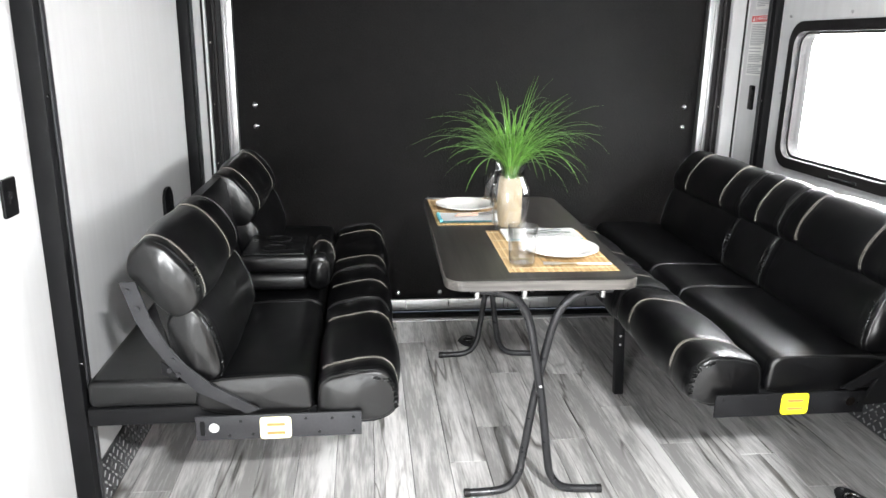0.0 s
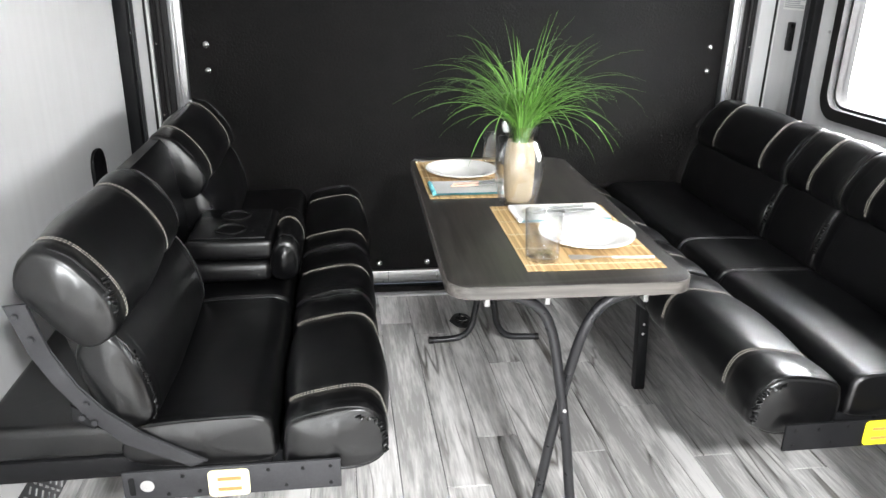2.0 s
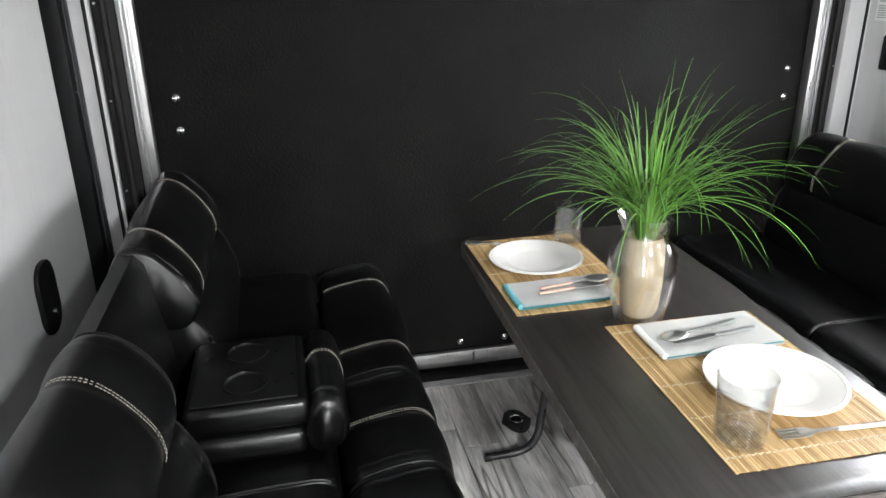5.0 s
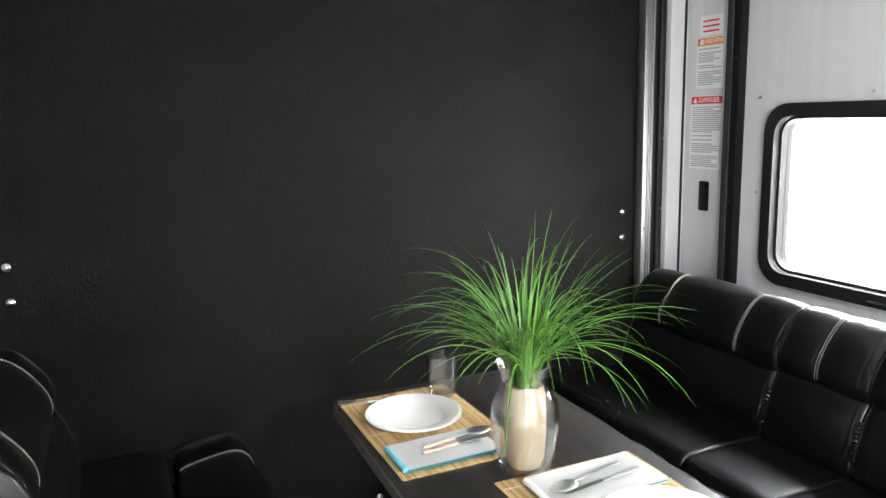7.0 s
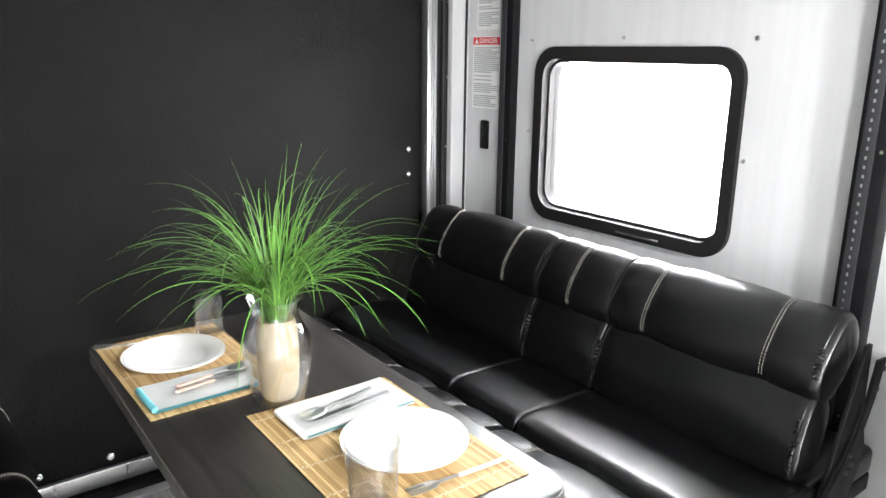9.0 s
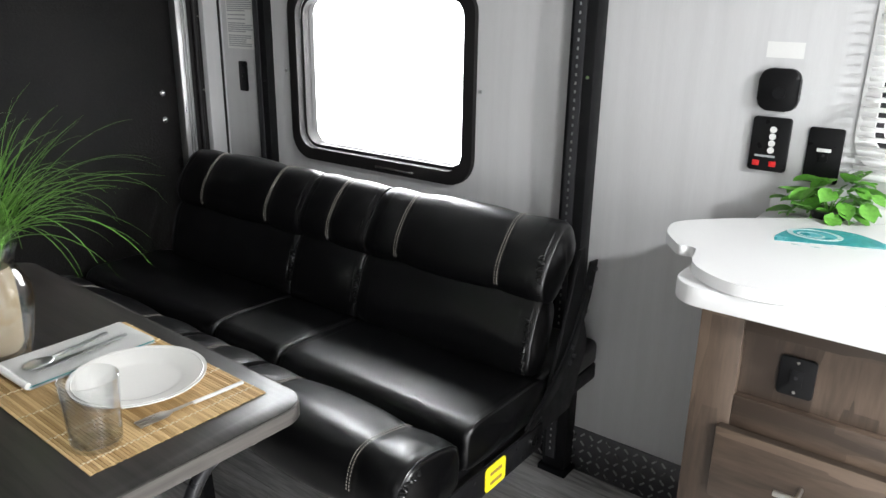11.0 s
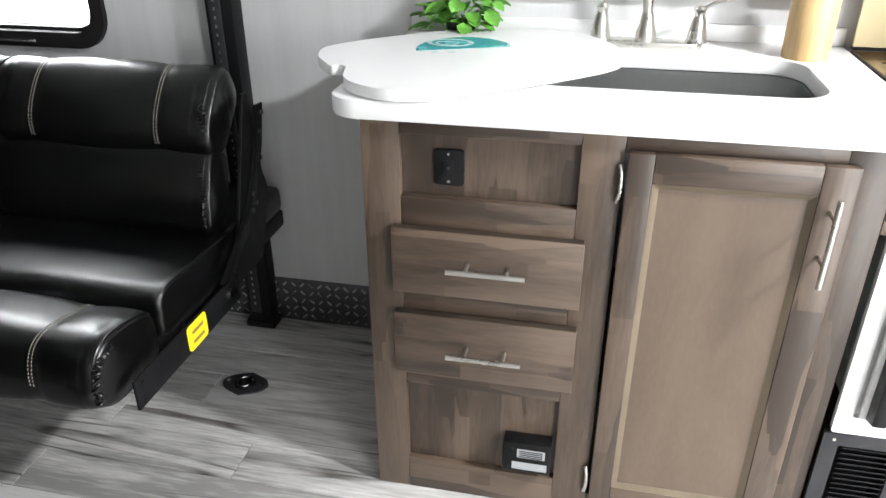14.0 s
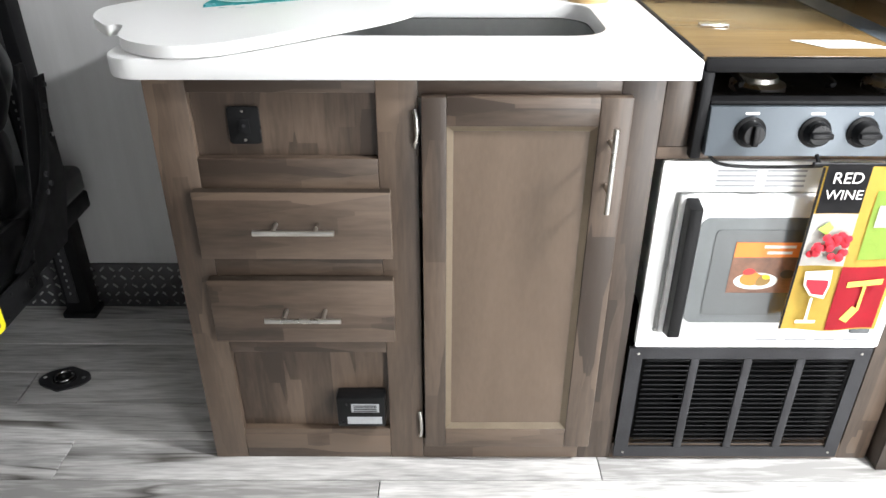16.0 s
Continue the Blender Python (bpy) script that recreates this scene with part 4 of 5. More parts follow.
def vase():
    t = thing("glass_vase", (VX, VY, ZT), "clear glass vase lined with beige burlap on the table", "vase")
    out = [(0.042, 0.0), (0.05, 0.004), (0.058, 0.03), (0.0665, 0.075), (0.070, 0.115), (0.066, 0.145), (0.052, 0.172), (0.046, 0.188), (0.048, 0.205), (0.058, 0.228)]
    inn = [(0.0555, 0.228), (0.0452, 0.205), (0.043, 0.188), (0.049, 0.171), (0.0625, 0.143), (0.0665, 0.115), (0.063, 0.076), (0.0545, 0.032), (0.044, 0.012), (0.0, 0.010)]
    body = part("glass_body", lathe([(0.0, 0.0)] + out + inn, (VX, VY, ZT), 56), GLASS, t)
    liner = [(0.0, 0.013), (0.032, 0.013), (0.038, 0.025), (0.041, 0.08), (0.042, 0.13), (0.040, 0.165), (0.035, 0.182), (0.0, 0.172)]
    lb = lathe(liner, (VX, VY, ZT), 40)
    for v in lb.verts:
        r = Vector((v.co.x - VX, v.co.y - VY, 0))
        v.co += r * 0.09 * noise.noise((v.co.x * 40, v.co.y * 40, v.co.z * 18))
    part("burlap_liner", lb, BURLAP, t, "crumpled beige burlap")


vase()


def grass():
    t = thing("ornamental_grass", (VX, VY, ZT + 0.165), "bushy green grass plant with long arching blades", "plant")
    rnd = random.Random(5)
    for clump in range(7):
        bm = bmesh.new()
        for k in range(36):
            a = rnd.uniform(0, 2 * math.pi)
            kind = rnd.random()
            # long arching blades, upright wisps, and a short dense core
            if kind < 0.46:
                length, rise, curl, w = rnd.uniform(0.23, 0.38), radians(rnd.uniform(50, 78)), radians(rnd.uniform(60, 125)), rnd.uniform(0.0015, 0.0027)
            elif kind < 0.55:
                length, rise, curl, w = rnd.uniform(0.24, 0.33), radians(rnd.uniform(68, 86)), radians(rnd.uniform(10, 60)), rnd.uniform(0.0013, 0.0024)
            else:
                length, rise, curl, w = rnd.uniform(0.12, 0.23), radians(rnd.uniform(48, 84)), radians(rnd.uniform(20, 90)), rnd.uniform(0.0018, 0.0031)
            d = Vector((math.cos(a), math.sin(a), 0))
            side = Vector((-d.y, d.x, 0))
            sway, kink = rnd.uniform(-0.6, 0.6), rnd.uniform(0.8, 2.2)
            p = Vector((VX, VY, ZT + 0.166)) + d * rnd.uniform(0.0, 0.024)
            neck = Vector((VX, VY, ZT + 0.222)) + d * rnd.uniform(0.008, 0.036)
            n, prev = 13, None
            for i in range(n + 1):
                u = i / n
                if i == 1:
                    p = neck
                elif i > 1:
                    e = rise - curl * u ** kink
                    p = p + (d * math.cos(e) + side * sway * u * math.cos(e) + Vector((0, 0, math.sin(e)))) * (length / (n - 1))
                if p.z < ZT + 0.03:
                    break
                ww = w * min(1, 0.55 + 2 * u) * (1 - 0.94 * u ** 2.4)
                cur = [bm.verts.new(p - side * ww), bm.verts.new(p + Vector((0, 0, -ww * 0.6))), bm.verts.new(p + side * ww)]
                if prev:
                    bm.faces.new((prev[0], prev[1], cur[1], cur[0]))
                    bm.faces.new((prev[1], prev[2], cur[2], cur[1]))
                prev = cur
        tagged(part("blade_clump", bm, GRASS, t), kind="stuff")


grass()


# ---------- kitchen ----------
F, CY0, CY1, CZ = 1.352, 0.0, 1.485, 0.885


def bar_handle(parent, a, b, out):
    """Round bar pull on two posts."""
    h = part("bar_handle", rod(a, b, 0.0052, sides=14), NICKEL, parent, "brushed nickel bar pull")
    a, b = Vector(a), Vector(b)
    for f in (0.24, 0.76):
        p = a.lerp(b, f)
        part("post", rod(p, (out, p.y, p.z), 0.004, sides=10), NICKEL, h)


def base_cabinet():
    t = thing("base_cabinet", (F + 0.3, 0.75, 0), "brown stained maple kitchen base cabinet with drawers", "cabinet")
    part("end_panel", box(F + 0.022, XR - 0.002, CY1 - 0.016, CY1, 0.0, CZ, 0.001), CAB_V, t)
    part("back_carcass", box(F + 0.05, XR - 0.004, CY0 + 0.01, CY1 - 0.018, 0.0, 0.30, 0.001), CAB_DARK, t)
    part("far_end_panel", box(F + 0.022, XR - 0.002, CY0, CY0 + 0.016, 0.0, CZ, 0.001), CAB_V, t)
    x0, x1 = F, F + 0.02
    for y0, y1 in ((1.412, CY1), (1.012, 1.085), (0.5855, 0.660), (CY0, 0.066)):
        part("stile", box(x0, x1, y0, y1, 0.0, CZ if y1 > 0.6 else 0.74, 0.0015), CAB_V, t)
    for y0, y1, z0, z1 in ((1.0855, 1.4115, 0.858, CZ), (1.0855, 1.4115, 0.672, 0.736), (1.0855, 1.4115, 0.488, 0.545), (1.0855, 1.4115, 0.30, 0.35), (1.0855, 1.4115, 0.0, 0.086), (0.6605, 1.0115, 0.85, CZ), (0.6605, 1.0115, 0.0, 0.06), (0.0665, 0.585, 0.736, 0.76), (0.0665, 0.585, 0.0, 0.045)):
        part("rail", box(x0, x1, y0, y1, z0, z1, 0.0015), CAB_H, t)
    part("filler_strip", box(x0, x1, 0.5335, 0.585, 0.7605, CZ, 0.0015), CAB_V, t)
    for z0, z1 in ((0.7365, 0.8575), (0.0865, 0.2995)):
        part("inset_panel", box(F + 0.0165, F + 0.024, 1.0855, 1.4115, z0, z1), CAB_V, t, "plain recessed panel")
    for z0, z1, hz in ((0.538, 0.678, 0.614), (0.342, 0.489, 0.42)):
        d = part("drawer_front", box(F - 0.0215, F - 0.0030, 1.064, 1.428, z0, z1, 0.002), CAB_H, t)
        part("drawer_edge", box(F - 0.0195, F - 0.0032, 1.066, 1.426, z1 - 0.0004, z1 + 0.0006), CAB_DARK, d, "thin dark strip on the top edge")
        bar_handle(d, (F - 0.058, 1.166, hz), (F - 0.058, 1.314, hz), F - 0.021)
    # framed door
    door = thing_part("door", t)
    dx0, dx1 = F - 0.020, F - 0.0008
    y0, y1, z0, z1 = 0.642, 1.006, 0.052, 0.857
    sy, sz = 0.056, 0.052
    part("stile", box(dx0, dx1, y0, y0 + sy, z0, z1, 0.0025), CAB_V, door)
    part("stile", box(dx0, dx1, y1 - sy + 0.012, y1, z0, z1, 0.0025), CAB_V, door)
    part("rail", box(dx0 + 0.0004, dx1, y0 + sy + 0.0003, y1 - sy + 0.0117, z0, z0 + sz, 0.0015), CAB_H, door)
    part("rail", box(dx0 + 0.0004, dx1, y0 + sy + 0.0003, y1 - sy + 0.0117, z1 - sz, z1, 0.0015), CAB_H, door)
    a0, a1, b0, b1 = y0 + sy + 0.0004, y1 - sy + 0.0116, z0 + sz + 0.0004, z1 - sz - 0.0004
    part("panel", box(dx0 + 0.010, dx1 - 0.002, a0, a1, b0, b1), CAB_PANEL, door, "flat veneer panel")
    lip = bmesh.new()
    o = [(a0, b0), (a1, b0), (a1, b1), (a0, b1)]
    i = [(a0 + 0.012, b0 + 0.012), (a1 - 0.012, b0 + 0.012), (a1 - 0.012, b1 - 0.012), (a0 + 0.012, b1 - 0.012)]
    ov = [lip.verts.new((dx0 + 0.002, *p)) for p in o]
    iv = [lip.verts.new((dx0 + 0.0098, *p)) for p in i]
    for k in range(4):
        lip.faces.new((ov[k], ov[(k + 1) % 4], iv[(k + 1) % 4], iv[k]))
    bmesh.ops.solidify(lip, geom=lip.faces[:], thickness=-0.001)
    part("bevel_moulding", lip, CAB_EDGE, door, "pale sanded inner edge", False)
    bar_handle(door, (F - 0.06, 0.676, 0.656), (F - 0.06, 0.676, 0.816), F - 0.020)
    for z in (0.795, 0.105):
        part("hinge", tube([(F - 0.004, 1.018, z - 0.035), (F - 0.011, 1.015, z - 0.02), (F - 0.013, 1.014, z), (F - 0.011, 1.015, z + 0.02), (F - 0.004, 1.018, z + 0.035)], 0.0042, 10, n=4), NICKEL, door, "slim metal hinge")


def thing_part(name, parent):
    """A part that is a bare group of pieces: its body is a thin carcass plate behind them."""
    return part(name, box(F - 0.0018, F - 0.0006, 0.66, 0.99, 0.07, 0.84), CAB_DARK, parent, "framed cabinet door with a recessed panel")


base_cabinet()


def socket_plate(name, y0, y1, z0, z1, x, label, s=-1, screws=True):
    t = thing(name, (x, (y0 + y1) / 2, z0), label, "outlet")
    part("plate", prism(round_rect(y0, y1, z0, z1, 0.007, 4), x + s * 0.007, x + s * 0.0005, 0, 0.0015), PLASTIC, t)
    yc, zc = (y0 + y1) / 2, (z0 + z1) / 2
    part("face", box(x + s * 0.0072, x + s * 0.0085, yc - 0.01, yc + 0.01, zc - 0.014, zc + 0.014, 0.0004), BLACK_STEEL, t)
    part("jack", rod((x + s * 0.0085, yc, zc), (x + s * 0.0100, yc, zc), 0.003, sides=12), GREY_STEEL, t)
    if screws:
        for z in (z0 + 0.008, z1 - 0.008):
            part("screw", rod((x + s * 0.007, yc, z), (x + s * 0.0082, yc, z), 0.0028, sides=10), NICKEL, t)
    return t


socket_plate("wall_socket", 1.293, 1.350, 0.760, 0.830, F + 0.0165, "small black outlet plate on the cabinet front")


def alarm_box():
    t = thing("gas_detector", (F + 0.01, 1.145, 0.112), "small black gas detector low on the cabinet", "detector")
    part("case", box(F - 0.022, F + 0.0162, 1.092, 1.197, 0.112, 0.194, 0.005), PLASTIC, t)
    part("label", box(F - 0.0228, F - 0.0221, 1.10, 1.175, 0.122, 0.142), PRINT, t, "grey printed label")
    part("label", box(F - 0.0228, F - 0.0221, 1.105, 1.165, 0.155, 0.178), PRINT, t, "grey printed label")
    for k in range(4):
        part("grille_bar", box(F - 0.0236, F - 0.0229, 1.11, 1.16, 0.1575 + 0.005 * k, 0.1595 + 0.005 * k), PLASTIC, t)


alarm_box()


def countertop():
    t = thing("countertop", (1.65, 1.04, CZ), "white solid-surface kitchen countertop with a rounded corner", "countertop")
    x0, x1, y0, y1, r = 1.332, XR - 0.001, 0.535, 1.545, 0.06
    out = [(x0, y0), (x1, y0), (x1, y1)]
    out += [(x0 + r - r * math.sin(radians(90 * k / 8)), y1 - r + r * math.cos(radians(90 * k / 8))) for k in range(9)]
    hole = round_rect(1.50, 1.81, 0.655, 1.215, 0.075, 6)
    bm = bmesh.new()
    edges = []
    for loop in (out, hole):
        vs = [bm.verts.new((x, y, CZ + 0.036)) for x, y in loop]
        edges += [bm.edges.new((vs[i], vs[(i + 1) % len(vs)])) for i in range(len(vs))]
    bmesh.ops.triangle_fill(bm, edges=edges, use_beauty=True)
    g = bmesh.ops.extrude_face_region(bm, geom=bm.faces[:])
    bmesh.ops.translate(bm, verts=[v for v in g["geom"] if isinstance(v, bmesh.types.BMVert)], vec=(0, 0, -0.036))
    bmesh.ops.recalc_face_normals(bm, faces=bm.faces)
    rim = [e for e in bm.edges if len(e.link_faces) == 2 and e.calc_face_angle(0) > 1.2 and abs(e.verts[0].co.z - e.verts[1].co.z) < 1e-5]
    bmesh.ops.bevel(bm, geom=rim, offset=0.004, segments=2, affect="EDGES", profile=0.5)
    part("slab", bm, COUNTER, t)
    part("backsplash", box(XR - 0.012, XR - 0.0012, 0.536, 1.54, CZ + 0.0365, CZ + 0.075, 0.002), COUNTER, t)


countertop()


def sink():
    t = thing("kitchen_sink", (1.66, 0.94, CZ - 0.13), "stainless steel undermount sink basin", "sink")
    bm, rings = bmesh.new(), []
    for ins, z, r in ((-0.008, CZ - 0.001, 0.08), (0.0, CZ - 0.001, 0.075), (0.003, CZ - 0.03, 0.072), (0.01, CZ - 0.10, 0.066), (0.022, CZ - 0.125, 0.055), (0.045, CZ - 0.138, 0.04), (0.09, CZ - 0.14, 0.03)):
        rings.append([bm.verts.new((x, y, z)) for x, y in round_rect(1.50 + ins, 1.81 - ins, 0.655 + ins, 1.215 - ins, r, 6)])
    for a, b in zip(rings, rings[1:]):
        for i in range(len(a)):
            bm.faces.new((a[i], a[(i + 1) % len(a)], b[(i + 1) % len(a)], b[i]))
    bm.faces.new(rings[-1])
    bmesh.ops.solidify(bm, geom=bm.faces[:], thickness=0.001)
    part("basin", bm, STEEL, t)
    part("drain", lathe([(0.04, 0.0), (0.04, 0.003), (0.03, 0.002), (0.0, 0.001)], (1.66, 0.92, CZ - 0.139), 28), CHROME, t)


sink()


def sink_cover():
    z0, z1 = CZ + 0.0385, CZ + 0.059
    t = thing("sink_cover", (1.62, 1.33, z0), "white curved sink cover board pushed aside on the counter", "sink cover")
    pts = [(1.640, 1.640), (1.600, 1.645), (1.545, 1.630), (1.500, 1.600), (1.474, 1.577), (1.484, 1.562), (1.478, 1.549), (1.452, 1.541), (1.400, 1.527), (1.358, 1.492), (1.328, 1.430), (1.338, 1.355), (1.388, 1.285), (1.458, 1.205), (1.555, 1.098), (1.628, 1.038), (1.691, 1.026), (1.77, 1.045), (1.86, 1.10), (1.90, 1.15), (1.905, 1.26), (1.868, 1.40), (1.77, 1.525), (1.69, 1.605)]
    loop = [(p.x, p.y) for p in smooth_path([(x, y, 0) for x, y in pts], 5, True)]
    part("board", prism(loop, z0, z1, 2, 0.003), COUNTER, t)
    e = [(q.x, q.y) for q in smooth_path([(1.628, 1.446, 0), (1.668, 1.453, 0), (1.738, 1.436, 0), (1.778, 1.384, 0), (1.780, 1.326, 0), (1.742, 1.272, 0), (1.706, 1.260, 0)], 6)]
    d = part("decal", prism(e, z1, z1 + 0.0006, 2), TEAL, t, "half-oval teal printed decal")
    for rx, ry, cx, cy in ((0.038, 0.052, 1.718, 1.392), (0.018, 0.026, 1.712, 1.398)):
        ring, ring2 = ([(cx + f * rx * math.cos(a), cy + f * ry * math.sin(a)) for a in [2 * math.pi * k / 28 for k in range(28)]] for f in (1, 0.8))
        part("print_swirl", ring_prism(ring, ring2, z1 + 0.0008, z1 + 0.0012, 2), PALE_TEAL, d)
    for x, y in ((1.645, 1.395), (1.655, 1.355), (1.668, 1.318), (1.622, 1.405), (1.628, 1.372)):
        part("print_bar", box(x, x + 0.005, y - 0.009, y + 0.009, z1, z1 + 0.0005), PALE_TEAL, t)
    for x, y in ((1.47, 1.36), (1.80, 1.36)):
        part("rubber_pad", rod((x, y, CZ + 0.0362), (x, y, z0), 0.008, sides=12), RUBBER, t)


sink_cover()


def faucet():
    z = CZ + 0.0362
    t = thing("kitchen_faucet", (1.875, 0.97, z), "chrome two-handle kitchen faucet with a high spout", "faucet")
    part("base_plate", prism(round_rect(1.848, 1.902, 0.85, 1.12, 0.026, 6), z, z + 0.014, 2, 0.004), NICKEL, t)
    for y, s in ((1.075, 1), (0.865, -1)):
        h = part("handle_body", lathe([(0.022, 0.0), (0.022, 0.01), (0.015, 0.045), (0.011, 0.062), (0.014, 0.070), (0.008, 0.078), (0.0, 0.08)], (1.875, y, z + 0.014), 24), NICKEL, t)
        part("lever", tube([(1.875, y, z + 0.08), (1.872, y - 0.03, z + 0.10), (1.868, y - 0.065, z + 0.107)] if s < 0 else [(1.875, y, z + 0.088), (1.87, y - 0.004, z + 0.098), (1.862, y - 0.006, z + 0.104)], 0.006, 10, taper=0.003), NICKEL, h)
    part("spout_base", lathe([(0.024, 0.0), (0.022, 0.02), (0.016, 0.04), (0.0125, 0.06)], (1.875, 0.975, z + 0.014), 24), NICKEL, t)
    sp = part("spout", tube([(1.875, 0.975, z + 0.05), (1.874, 0.98, z + 0.16), (1.868, 0.99, z + 0.30), (1.85, 1.02, z + 0.385), (1.81, 1.08, z + 0.41), (1.775, 1.14, z + 0.365), (1.765, 1.165, z + 0.31)], 0.0115, 14), NICKEL, t)
    part("spray_head", rod((1.766, 1.162, z + 0.315), (1.757, 1.19, z + 0.215), 0.0125, sides=18, r2=0.023), NICKEL, sp)


faucet()


def canister():
    z = CZ + 0.0362
    t = thing("bamboo_canister", (1.83, 0.645, z), "pale bamboo canister with a dark knob lid", "canister")
    part("body", lathe([(0.0, 0.0), (0.046, 0.0), (0.047, 0.004), (0.047, 0.150), (0.044, 0.154), (0.0, 0.155)], (1.83, 0.645, z), 36), BAMBOO_SOLID, t)
    part("lid", lathe([(0.03, 0.155), (0.03, 0.172), (0.018, 0.178), (0.02, 0.2), (0.0, 0.204)], (1.83, 0.645, z), 28), GREY_STEEL, t)


canister()


def leafy_plant():
    z = CZ + 0.0362
    cx, cy = 1.885, 1.40
    t = thing("potted_ivy", (cx, cy, z), "small leafy green ivy in a dark pot on the counter", "plant")
    part("pot", lathe([(0.0, 0.0), (0.032, 0.0), (0.038, 0.04), (0.034, 0.04), (0.0, 0.034)], (cx, cy, z), 24), PLASTIC, t)
    rnd = random.Random(3)
    first = None
    for k in range(58):
        bm = bmesh.new()
        L, Wd = 0.05, 0.021
        rows = []
        for i in range(6):
            u = i / 5
            w = Wd * math.sin(math.pi * min(1, u * 0.92 + 0.06)) ** 0.8
            zc = -0.014 * u * u
            rows.append([bm.verts.new((L * u, -w, zc + 0.005)), bm.verts.new((L * u, 0, zc)), bm.verts.new((L * u, w, zc + 0.005))])
        for a, b in zip(rows, rows[1:]):
            bm.faces.new((a[0], a[1], b[1], b[0]))
            bm.faces.new((a[1], a[2], b[2], b[1]))
        if first is None:
            leaf = first = part("leaf", bm, LEAF, t)
        else:
            bm.free()
            leaf = first.copy()
            scene.collection.objects.link(leaf)
        a = rnd.uniform(-180, 180)
        r = rnd.uniform(0.01, 0.075)
        h = rnd.uniform(0.030, 0.125) * (1 - 0.4 * r / 0.09)
        px, py = cx + 0.55 * r * math.cos(radians(a)), cy + 1.25 * r * math.sin(radians(a)) - 0.01
        leaf.matrix_basis = Matrix.Translation((px, py, z + h)) @ Euler((rnd.uniform(-0.5, 0.5), rnd.uniform(-0.7, 0.5), radians(a))).to_matrix().to_4x4() @ Matrix.Scale(rnd.uniform(0.65, 1.1), 4)
        if leaf is not first:
            leaf.matrix_parent_inverse = first.matrix_parent_inverse
    for k in range(7):
        a = 2 * math.pi * k / 7
        part("stem", tube([(cx, cy, z + 0.03), (cx + 0.015 * math.cos(a), cy + 0.03 * math.sin(a), z + 0.07), (cx + 0.03 * math.cos(a), cy + 0.075 * math.sin(a), z + 0.075)], 0.0015, 6), LEAF, t)


leafy_plant()

# wall plates beside the kitchen window
socket_plate("wall_switch", 1.408, 1.482, 1.0, 1.125, XR, "black wall plate with a small white mark", -1, False)
sp = thing("tank_monitor", (XR, 1.56, 1.012), "black tank monitor panel with red rocker switches", "control panel")
part("plate", prism(round_rect(1.519, 1.604, 1.012, 1.138, 0.008, 4), XR - 0.014, XR - 0.0005, 0, 0.003), PLASTIC, sp)
for k in range(4):
    part("button", rod((XR - 0.014, 1.556, 1.062 + 0.016 * k), (XR - 0.0165, 1.556, 1.062 + 0.016 * k), 0.0075, sides=14), PAPER, sp, "pale round button")
for y in (1.585, 1.548):
    part("rocker", box(XR - 0.018, XR - 0.0142, y - 0.008, y + 0.008, 1.024, 1.037, 0.002), RED_LED, sp, "red rocker switch")
part("print_bar", box(XR - 0.0147, XR - 0.0141, 1.545, 1.59, 1.045, 1.05), PRINT, sp)
th = thing("thermostat", (XR, 1.56, 1.153), "black rounded square thermostat on the white wall", "thermostat")
part("case", prism(round_rect(1.514, 1.602, 1.153, 1.248, 0.024, 6), XR - 0.022, XR - 0.0005, 0, 0.006), PLASTIC, th)
part("knob", rod((XR - 0.022, 1.555, 1.195), (XR - 0.026, 1.555, 1.195), 0.014, sides=20), BLACK_STEEL, th)
part("white_mark", box(XR - 0.0095, XR - 0.0086, 1.43, 1.46, 1.071, 1.079, 0.0003), PAPER, bpy.data.objects["wall_switch"])
lb = thing("paper_label", (XR, 1.55, 1.27), "small faded white paper label on the wall", "label")
part("sheet", box(XR - 0.001, XR - 0.0003, 1.52, 1.60, 1.27, 1.305), PAPER, lb)


